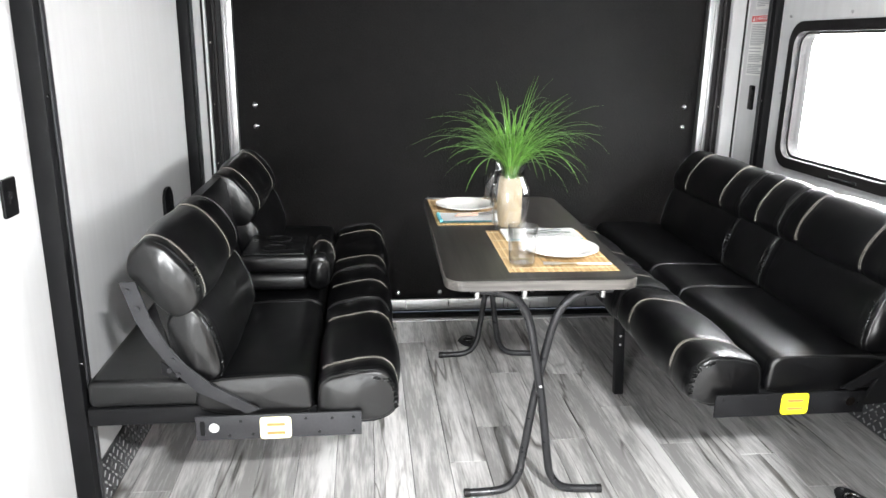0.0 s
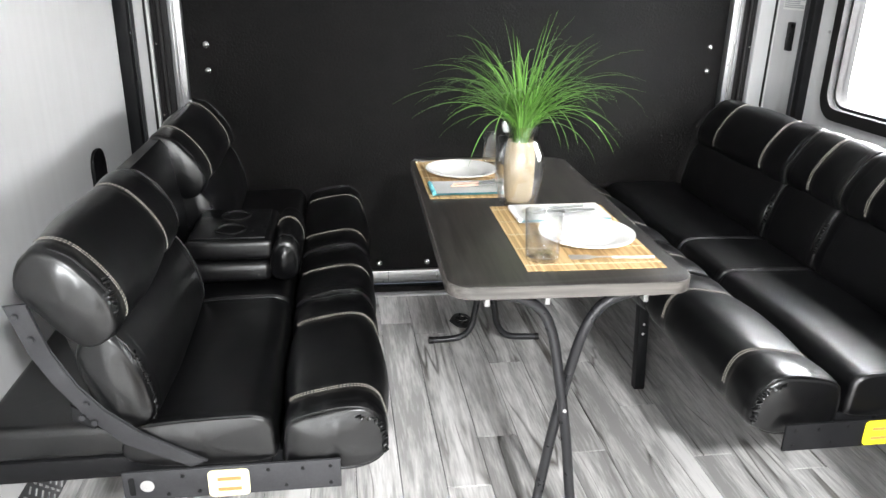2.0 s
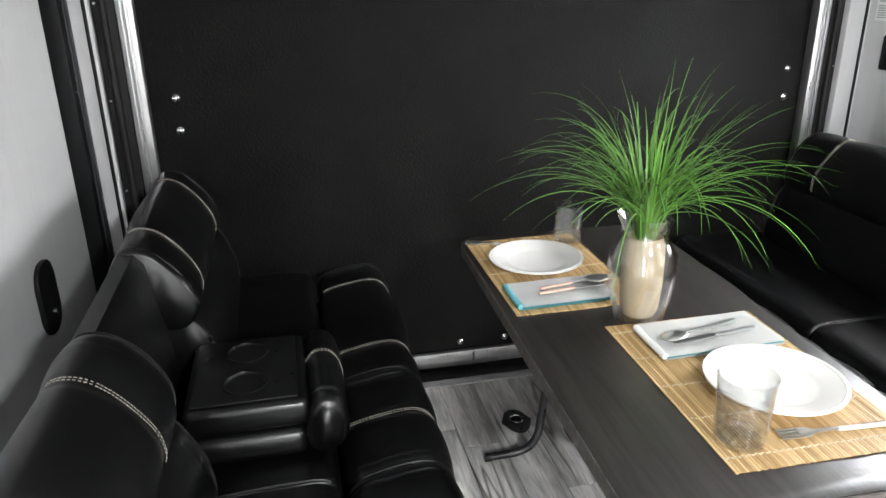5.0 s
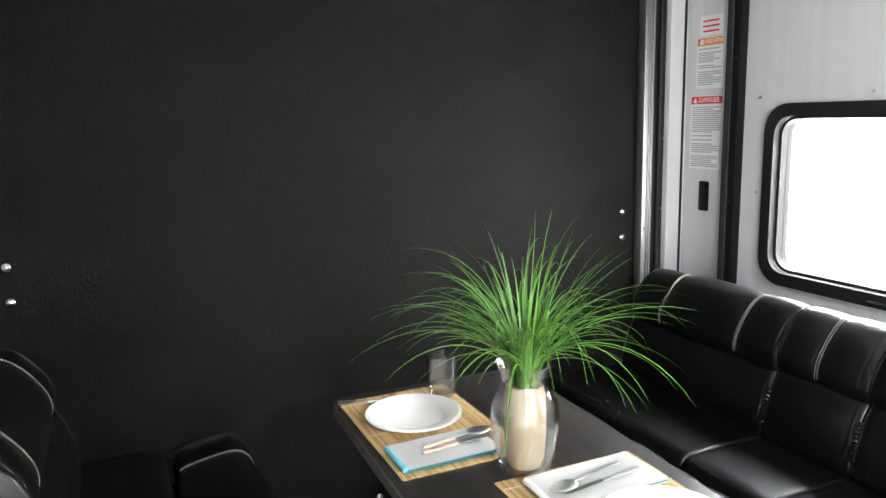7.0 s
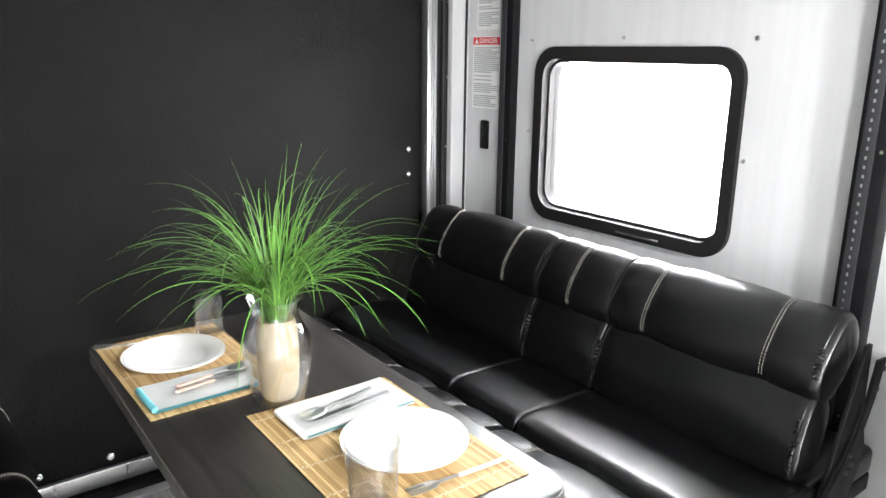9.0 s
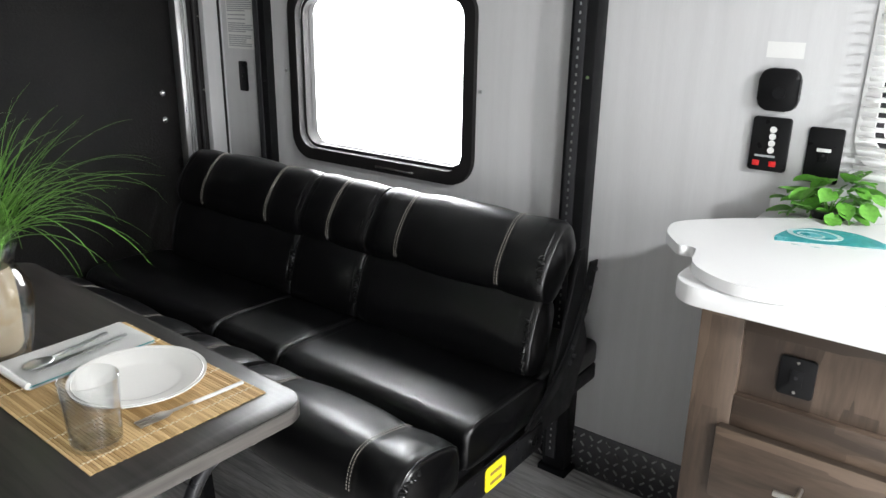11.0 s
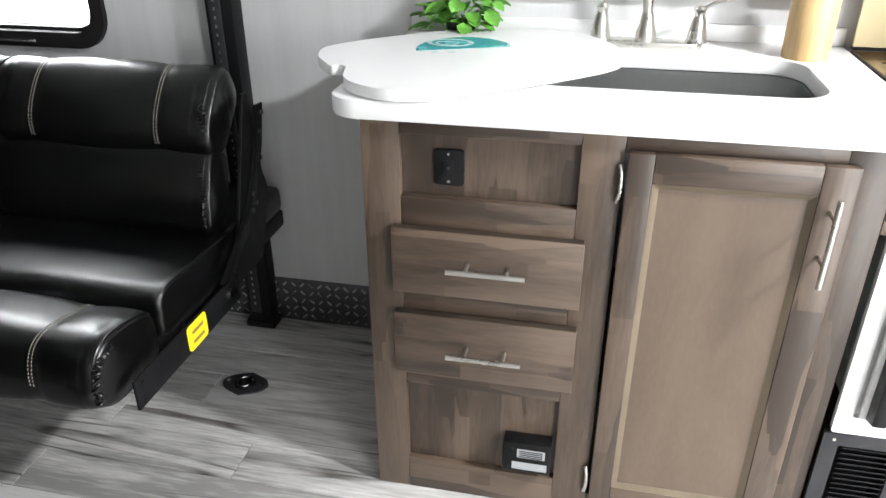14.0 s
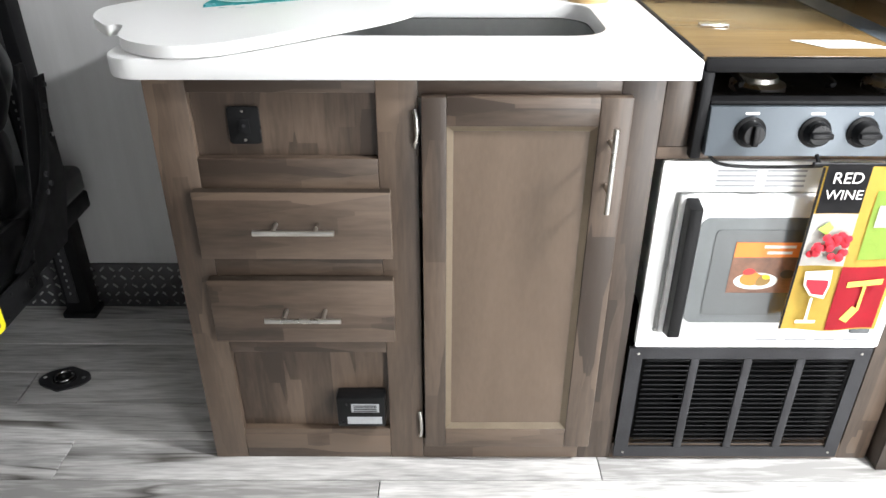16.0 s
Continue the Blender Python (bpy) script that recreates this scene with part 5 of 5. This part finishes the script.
# ---------- stove, microwave, grille, towel ----------
def stove():
    t = thing("cooktop", (1.6, 0.27, 0.84), "built-in gas cooktop with a grey knob panel", "stove")
    y0, y1 = 0.0, 0.532
    panel = prism([(F - 0.034, 0.757), (F - 0.026, 0.843), (F + 0.02, 0.843), (F + 0.02, 0.757)], y0, 0.512, 1, 0.003)
    cp = part("control_panel", panel, PANEL_GREY, t, "grey-blue metal control panel")
    for y in (0.44, 0.328, 0.246):
        m = Matrix.Translation((F - 0.030, y, 0.80)) @ Matrix.Rotation(radians(-90 + 5), 4, "Y")
        kb = lathe([(0.027, 0.0), (0.027, 0.004), (0.0215, 0.006), (0.0195, 0.022), (0.017, 0.025), (0.0, 0.025)], (0, 0, 0), 28)
        kb.transform(m)
        k = part("knob", kb, PLASTIC, cp, "black round knob")
        gb = box(-0.018, 0.018, -0.005, 0.005, 0.02, 0.034, 0.002)
        gb.transform(m @ Matrix.Rotation(radians(0 if y > 0.4 else 90), 4, "Z"))
        part("grip", gb, PLASTIC, k)
        mk = box(-0.012, 0.012, 0.030, 0.034, 0.0002, 0.0008)
        mk.transform(m @ Matrix.Rotation(radians(-90), 4, "Z"))
        part("print_mark", mk, PAPER, cp)
    part("side_flange", box(F - 0.02, F + 0.02, 0.513, 0.531, 0.745, 0.90, 0.002), BLACK_STEEL, t)
    part("well", box(F + 0.03, XR - 0.03, y0, 0.53, 0.79, 0.83, 0.004), PLASTIC, t)
    part("well_front", box(F - 0.02, F + 0.028, y0, 0.512, 0.8435, 0.852, 0.003), BLACK_STEEL, t)
    for y in (0.38, 0.13):
        part("burner", lathe([(0.05, 0.0), (0.05, 0.012), (0.036, 0.018), (0.034, 0.026), (0.0, 0.028)], (1.47, y, 0.8305), 28), NICKEL, t)
    for k in range(3):
        y = 0.45 - 0.16 * k
        part("grate_bar", tube([(F + 0.04, y, 0.86), (F + 0.06, y, 0.875), (XR - 0.1, y, 0.875)], 0.005, 8), BLACK_STEEL, t)
    part("cord", tube([(F - 0.02, 0.50, 0.757), (F - 0.028, 0.485, 0.742), (F - 0.024, 0.44, 0.733), (F - 0.022, 0.36, 0.731), (F - 0.02, 0.28, 0.733)], 0.0032, 8), RUBBER, t)
    c = thing("stove_cover", (1.62, 0.26, 0.905), "glossy stove cover flat over the cooktop, tan reflection in its colour", "stove cover")
    # The lid's reflection is put into the board's colour.
    part("board", box(F + 0.0, XR - 0.06, y0, 0.530, 0.9125, 0.923, 0.002), TAN_REFLECTION, c)
    part("front_strip", box(F - 0.015, F - 0.001, y0, 0.527, 0.898, 0.9225, 0.003), BLACK_STEEL, c, "black metal front strip")
    part("edge_trim", box(F - 0.001, XR - 0.06, 0.5305, 0.5345, 0.905, 0.925, 0.001), BLACK_STEEL, c)
    for y, x in ((0.49, 1.80), (0.41, 1.80), (0.37, 1.80), (0.33, 1.80), (0.29, 1.80), (0.22, 1.80)):
        part("slot", prism(round_rect(x - 0.004, x + 0.004, y - 0.012, y + 0.012, 0.0035, 3), 0.9231, 0.9236, 2), BLACK_STEEL, c)
    part("latch", box(1.555, 1.575, 0.42, 0.475, 0.923, 0.93, 0.002), CHROME, c, "small chrome latch")
    part("grey_band", box(F + 0.003, XR - 0.07, 0.12, 0.18, 0.9231, 0.9238), PANEL_GREY, c)
    part("sticker", prism([(1.40, 0.19), (1.40, 0.30), (1.455, 0.345), (1.455, 0.235)], 0.9239, 0.9245, 2), PAPER, c, "white paper sticker")
    part("cover_leaf", box(XR - 0.056, XR - 0.046, y0, 0.530, 0.93, 1.30, 0.002), CREAM, c, "upright cream back leaf")
    part("hinge_bar", box(XR - 0.062, XR - 0.04, y0, 0.530, 0.9235, 0.93, 0.002), BLACK_STEEL, c)


stove()


def microwave():
    t = thing("microwave", (F + 0.15, 0.32, 0.32), "white built-in microwave with a grey glass door", "microwave")
    x = F - 0.006
    part("trim_frame", ring_prism(round_rect(0.068, 0.570, 0.32, 0.735, 0.006, 2), round_rect(0.10, 0.54, 0.36, 0.675, 0.004, 2), x, x + 0.012, 0), WHITE, t)
    part("body", box(x + 0.013, XR - 0.1, 0.10, 0.535, 0.34, 0.70, 0.004), WHITE, t)
    door = part("door", box(x - 0.012, x + 0.004, 0.145, 0.532, 0.363, 0.672, 0.004), WHITE, t)
    part("window_frame", prism(round_rect(0.175, 0.487, 0.392, 0.628, 0.018, 5), x - 0.0135, x - 0.0122, 0), DARK_GLASS, door, "dark grey glass border")
    part("window_glass", prism(round_rect(0.20, 0.455, 0.412, 0.603, 0.008, 4), x - 0.0150, x - 0.0137, 0), MID_GLASS, door)
    ad = part("food_sticker", box(x - 0.0158, x - 0.0151, 0.285, 0.415, 0.465, 0.578), FOOD, door, "printed food photograph sticker")
    flat = Matrix.Rotation(radians(-90), 4, "Y")
    part("sticker_band", box(x - 0.0161, x - 0.0158, 0.286, 0.414, 0.545, 0.577), ORANGE, ad, "orange printed band")
    for k, (y0, y1) in enumerate(((0.30, 0.36), (0.305, 0.352))):
        part("print_bar", box(x - 0.0164, x - 0.0161, y0, y1, 0.565 - 0.013 * k, 0.571 - 0.013 * k), PAPER, ad)
    part("sticker_dish", merge(None, lathe([(0.045, 0.0), (0.045, 0.0004), (0.0, 0.0005)], (0, 0, 0), 28), Matrix.Translation((x - 0.0159, 0.362, 0.492)) @ flat @ Matrix.Diagonal((0.42, 0.95, 1, 1))), CHINA, ad)
    for y, z, r, colour in ((0.372, 0.497, 0.022, ORANGE), (0.352, 0.494, 0.018, BROWN_PRINT), (0.345, 0.500, 0.010, YELLOW), (0.378, 0.512, 0.012, RED), (0.304, 0.508, 0.014, CAB_DARK)):
        part("sticker_food", merge(None, lathe([(r, 0.0), (r, 0.0003), (0.0, 0.0004)], (0, 0, 0), 14), Matrix.Translation((x - 0.0166, y, z)) @ flat @ Matrix.Diagonal((0.7, 1, 1, 1))), colour, ad)
    hd = part("handle", prism([(x - 0.045, 0.378), (x - 0.012, 0.368), (x - 0.012, 0.668), (x - 0.045, 0.66)], 0.499, 0.524, 1, 0.003), PLASTIC, door, "black upright door handle")
    for k in range(4):
        for y in (0.435, 0.345):
            part("vent_slot", box(x - 0.0006, x - 0.0001, y - 0.036, y + 0.036, 0.685 + 0.010 * k, 0.689 + 0.010 * k), PRINT, t)
    for k in range(4):
        part("vent_slot", box(x - 0.0006, x - 0.0001, 0.28 - 0.06 * k, 0.325 - 0.06 * k, 0.338, 0.342), PRINT, t)
    part("control_face", box(x - 0.011, x + 0.002, 0.102, 0.142, 0.363, 0.672, 0.002), DARK_GLASS, t)
    for y in (0.560, 0.08):
        for z in (0.33, 0.725):
            part("screw", rod((x, y, z), (x - 0.0015, y, z), 0.003, sides=10), NICKEL, t)


microwave()


def floor_grille():
    t = thing("furnace_grille", (F, 0.325, 0.05), "black louvred furnace grille below the microwave", "grille")
    x = F - 0.008
    y0, y1, z0, z1 = 0.075, 0.58, 0.012, 0.3185
    part("frame", ring_prism([(y0, z0), (y1, z0), (y1, z1), (y0, z1)], [(y0 + 0.03, z0 + 0.028), (y1 - 0.03, z0 + 0.028), (y1 - 0.03, z1 - 0.028), (y0 + 0.03, z1 - 0.028)], x, x + 0.007, 0), GREY_STEEL, t, "", False)
    part("backing", box(F + 0.02, F + 0.024, y0 + 0.01, y1 - 0.01, z0 + 0.01, z1 - 0.01), PLASTIC, t)
    step = (y1 - y0 - 0.06) / 4
    for k in range(1, 4):
        yy = y0 + 0.03 + step * k
        part("mullion", box(x, x + 0.006, yy - 0.009, yy + 0.009, z0 + 0.0285, z1 - 0.0285, 0.001), GREY_STEEL, t)
    lv = box(-0.001, 0.001, -step / 2 + 0.010, step / 2 - 0.010, -0.0065, 0.0065, 0.0006, seg=1)
    first = part("louvre", lv, BLACK_STEEL, t, "", False)
    n = 0
    for k in range(4):
        for j in range(19):
            q = first if n == 0 else first.copy()
            if n:
                scene.collection.objects.link(q)
            q.matrix_basis = pose(x + 0.006, y0 + 0.03 + step * (k + 0.5), z0 + 0.036 + 0.0129 * j, 0, -42, 0)
            n += 1
    for y in (y0 + 0.02, y1 - 0.02):
        for z in (z0 + 0.014, z1 - 0.014):
            part("screw", rod((x, y, z), (x - 0.0015, y, z), 0.003, sides=8), NICKEL, t)


floor_grille()


def towel():
    x = F - 0.052
    t = thing("tea_towel", (x, 0.22, 0.40), "printed cotton tea towel with wine motifs hanging down", "tea towel")

    def cloth(name, y0, y1, z0, z1, material, off, label=""):
        bm, g = bmesh.new(), []
        ny, nz = 10, 12
        for j in range(nz + 1):
            g.append([])
            for i in range(ny + 1):
                y, z = y0 + (y1 - y0) * i / ny, z0 + (z1 - z0) * j / nz
                g[-1].append(bm.verts.new((x - off + 0.006 * math.sin(y * 42 + z * 5) * (0.74 - z) * 2.2, y, z)))
        for j in range(nz):
            for i in range(ny):
                bm.faces.new((g[j][i], g[j][i + 1], g[j + 1][i + 1], g[j + 1][i]))
        bmesh.ops.solidify(bm, geom=bm.faces[:], thickness=0.0012)
        return part(name, bm, material, t, label)

    cloth("cloth", 0.118, 0.308, 0.398, 0.748, CLOTH_YELLOW, 0.0, "mustard cotton ground")
    cloth("black_patch", 0.222, 0.300, 0.655, 0.748, CLOTH_BLACK, 0.0018, "black patch with white lettering")
    cloth("white_patch", 0.222, 0.304, 0.545, 0.654, CLOTH_WHITE, 0.0018, "white patch with red grapes")
    cloth("green_patch", 0.134, 0.20, 0.56, 0.70, CLOTH_GREEN, 0.0018, "green bottle motif")
    cloth("red_patch", 0.125, 0.222, 0.402, 0.544, CLOTH_RED, 0.0018, "crimson patch with a corkscrew")
    cloth("tag", 0.13, 0.19, 0.628, 0.672, CLOTH_WHITE, 0.0036, "white price tag")
    cloth("hem", 0.304, 0.309, 0.40, 0.745, CLOTH_BLACK, 0.0024)
    face = Matrix(((0, 0, -1, 0), (-1, 0, 0, 0), (0, 1, 0, 0), (0, 0, 0, 1)))
    words("lettering", "RED", 0.030, Matrix.Translation((x - 0.0048, 0.2605, 0.724)) @ face, CLOTH_WHITE, t)
    words("lettering", "WINE", 0.026, Matrix.Translation((x - 0.0048, 0.2605, 0.692)) @ face, CLOTH_WHITE, t)
    rnd = random.Random(8)
    for k in range(30):
        y, z = 0.262 + rnd.uniform(-0.032, 0.03), 0.588 + rnd.uniform(-0.024, 0.026)
        part("grape", merge(None, lathe([(0.008, 0.0), (0.006, 0.0012), (0.0, 0.0016)], (0, 0, 0), 12), Matrix.Translation((x - 0.0062 - 0.0003 * k, y, z)) @ Matrix.Rotation(radians(-90), 4, "Y")), CLOTH_RED, t)
    part("grape_leaf", prism([(0.29, 0.625), (0.272, 0.64), (0.262, 0.628), (0.272, 0.612)], x - 0.0062, x - 0.005, 0), CLOTH_GREEN, t)
    bowl = [(0.242 + 0.0, 0.475), (0.27, 0.482), (0.287, 0.505), (0.29, 0.535), (0.24, 0.538), (0.237, 0.505)]
    part("wine_glass_print", prism(bowl, x - 0.006, x - 0.0052, 0), CLOTH_WHITE, t)
    part("wine_print", prism([(0.245, 0.483), (0.268, 0.486), (0.282, 0.505), (0.284, 0.518), (0.243, 0.516), (0.241, 0.505)], x - 0.0068, x - 0.0061, 0), CLOTH_RED, t)
    part("stem_print", box(x - 0.006, x - 0.0052, 0.262, 0.267, 0.425, 0.476), CLOTH_WHITE, t)
    part("foot_print", box(x - 0.006, x - 0.0052, 0.245, 0.284, 0.418, 0.425), CLOTH_WHITE, t)
    part("corkscrew_print", prism([(0.14, 0.508), (0.205, 0.500), (0.205, 0.512), (0.14, 0.52)], x - 0.0066, x - 0.0058, 0), CLOTH_YELLOW, t)
    part("corkscrew_print", box(x - 0.0066, x - 0.0058, 0.168, 0.174, 0.45, 0.505), CLOTH_YELLOW, t)
    part("cork_print", prism([(0.185, 0.42), (0.20, 0.428), (0.183, 0.458), (0.168, 0.45)], x - 0.0066, x - 0.0058, 0), CLOTH_YELLOW, t)
    part("hanger_rod", rod((x + 0.003, 0.10, 0.748), (x + 0.003, 0.325, 0.748), 0.004, sides=10), BLACK_STEEL, t)
    for y in (0.11, 0.315):
        part("hanger_arm", rod((x + 0.003, y, 0.748), (F - 0.03, y, 0.76), 0.0035, sides=8), BLACK_STEEL, t)


towel()

# ---------- small things on walls and floor ----------
socket_plate("wall_outlet", 3.470, 3.517, 1.048, 1.16, XR, "slim black outlet on the white wall strip", -1, False)
socket_plate("light_switch", 1.77, 1.835, 0.95, 1.035, XL, "black switch plate on the white wall", 1, False)


def safety_label(y0, y1, z0, z1, head, title, name_label):
    t = thing("safety_label", (XR, (y0 + y1) / 2, z0), name_label, "label", "safety labels")
    x = XR - 0.0012
    part("sheet", box(x, XR - 0.0003, y0, y1, z0, z1), PAPER, t)
    part("header", box(x - 0.0008, x - 0.0002, y0 + 0.002, y1 - 0.002, z1 - 0.03, z1 - 0.003), head, t)
    face = Matrix(((0, 0, -1, 0), (-1, 0, 0, 0), (0, 1, 0, 0), (0, 0, 0, 1)))
    words("lettering", title, 0.026, Matrix.Translation((x - 0.0012, (y0 + y1) / 2 - 0.012, z1 - 0.0165)) @ face, PAPER, t)
    tri = [((y1 - 0.012), z1 - 0.026), ((y1 - 0.034), z1 - 0.026), ((y1 - 0.023), z1 - 0.007)]
    part("triangle", prism(tri, x - 0.0014, x - 0.0009, 0), PAPER, t)
    rnd = random.Random(int(z0 * 100))
    z = z1 - 0.04
    while z > z0 + 0.012:
        e = y0 + 0.008 + rnd.choice((0, 0, 0.01, 0.04))
        part("print_bar", box(x - 0.0006, x - 0.0001, e, y1 - 0.008, z - 0.0042, z), PRINT, t)
        z -= 0.0075 if rnd.random() < 0.8 else 0.015


safety_label(3.418, 3.578, 1.205, 1.475, RED, "DANGER", "white safety label with a red danger header")
safety_label(3.424, 3.556, 1.50, 1.685, ORANGE, "WARNING", "white safety label with an orange warning header")
tl = thing("safety_label", (XR, 3.49, 1.69), "small white label with red print lines", "label", "safety labels")
part("sheet", box(XR - 0.0012, XR - 0.0003, 3.435, 3.545, 1.69, 1.76), PAPER, tl)
for k in range(3):
    part("print_bar", box(XR - 0.0018, XR - 0.0013, 3.45, 3.53, 1.702 + 0.018 * k, 1.708 + 0.018 * k), RED, tl)


def floor_anchor(x, y):
    t = thing("floor_anchor", (x, y, 0), "black recessed tie-down ring plate in the floor", "tie-down")
    out = [(x + 0.045 * math.cos(a) * (1 + 0.12 * math.cos(6 * a)), y + 0.064 * math.sin(a) * (1 + 0.05 * math.cos(4 * a))) for a in [2 * math.pi * k / 24 for k in range(24)]]
    part("flange", prism(out, 0.0005, 0.006, 2, 0.002), GREY_STEEL, t)
    part("cup", lathe([(0.030, 0.006), (0.029, 0.008), (0.026, 0.0065), (0.018, 0.0061), (0.0, 0.0061)], (x, y, 0.0), 28), PLASTIC, t)
    ring = [(x + 0.021 * math.cos(a), y + 0.021 * math.sin(a), 0.011) for a in [2 * math.pi * k / 16 for k in range(17)]]
    part("ring", tube(ring, 0.0035, 8, n=2), CHROME, t, "steel ring")
    for s in (-1, 1):
        part("screw", rod((x, y + s * 0.05, 0.006), (x, y + s * 0.05, 0.0085), 0.005, sides=10), CHROME, t)


floor_anchor(1.622, 1.955)
floor_anchor(0.62, 3.28)

wb = thing("bed_latch", (XL, 3.06, 0.6), "black rounded steel latch plate on the white wall", "latch")
part("plate", prism(round_rect(3.0, 3.12, 0.60, 0.775, 0.045, 6), XL + 0.0005, XL + 0.012, 0, 0.003), BLACK_STEEL, wb)
part("screw", rod((XL + 0.012, 3.075, 0.645), (XL + 0.016, 3.075, 0.645), 0.008, sides=12), CHROME, wb)

# neighbour cabinet past the stove, cut by the view
nb = thing("tall_cabinet", (F + 0.3, -0.2, 0), "brown stained tall cabinet beside the stove", "cabinet")
part("body", box(F - 0.03, XR - 0.002, -0.42, -0.006, 0.0, ZC - 0.002, 0.002), CAB_V, nb)
part("base_strip", box(F - 0.036, F - 0.0302, -0.42, -0.006, 0.0, 0.09, 0.001), CAB_DARK, nb)

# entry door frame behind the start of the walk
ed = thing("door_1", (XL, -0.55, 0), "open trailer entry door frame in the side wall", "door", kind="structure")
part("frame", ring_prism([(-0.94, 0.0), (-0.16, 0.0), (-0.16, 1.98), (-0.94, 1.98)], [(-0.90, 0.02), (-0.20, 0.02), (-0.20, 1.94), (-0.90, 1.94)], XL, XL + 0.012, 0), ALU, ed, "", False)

# ---------- floor planks ----------
PW = 0.1235
plank_meshes = {}


def plank_mesh(length):
    if length not in plank_meshes:
        bm = box(-PW / 2 + 0.0008, PW / 2 - 0.0008, -length / 2 + 0.0008, length / 2 - 0.0008, -0.008, 0.0, 0.0014, seg=1)
        me = bpy.data.meshes.new("plank")
        bm.to_mesh(me)
        bm.free()
        me.materials.append(PLANK)
        plank_meshes[length] = me
    return plank_meshes[length]


prnd = random.Random(21)
edge_x = 1.283 - PW * 16
for k in range(23):
    xa = edge_x + PW * k
    if xa + PW < XL or xa > XR:
        continue
    y = YF - prnd.uniform(0, 0.9)
    while y < 3.56:
        L = prnd.choice((0.92, 1.22, 1.22, 0.61))
        ya, yb = max(y, YF), min(y + L, 3.56)
        if yb > YF + 0.05 and yb - ya > 0.03:
            L2 = round(yb - ya, 3)
            q = new("plank", plank_mesh(L2))
            q.location = (xa + PW / 2, (ya + yb) / 2, 0)
            q.parent = floor
        y += L
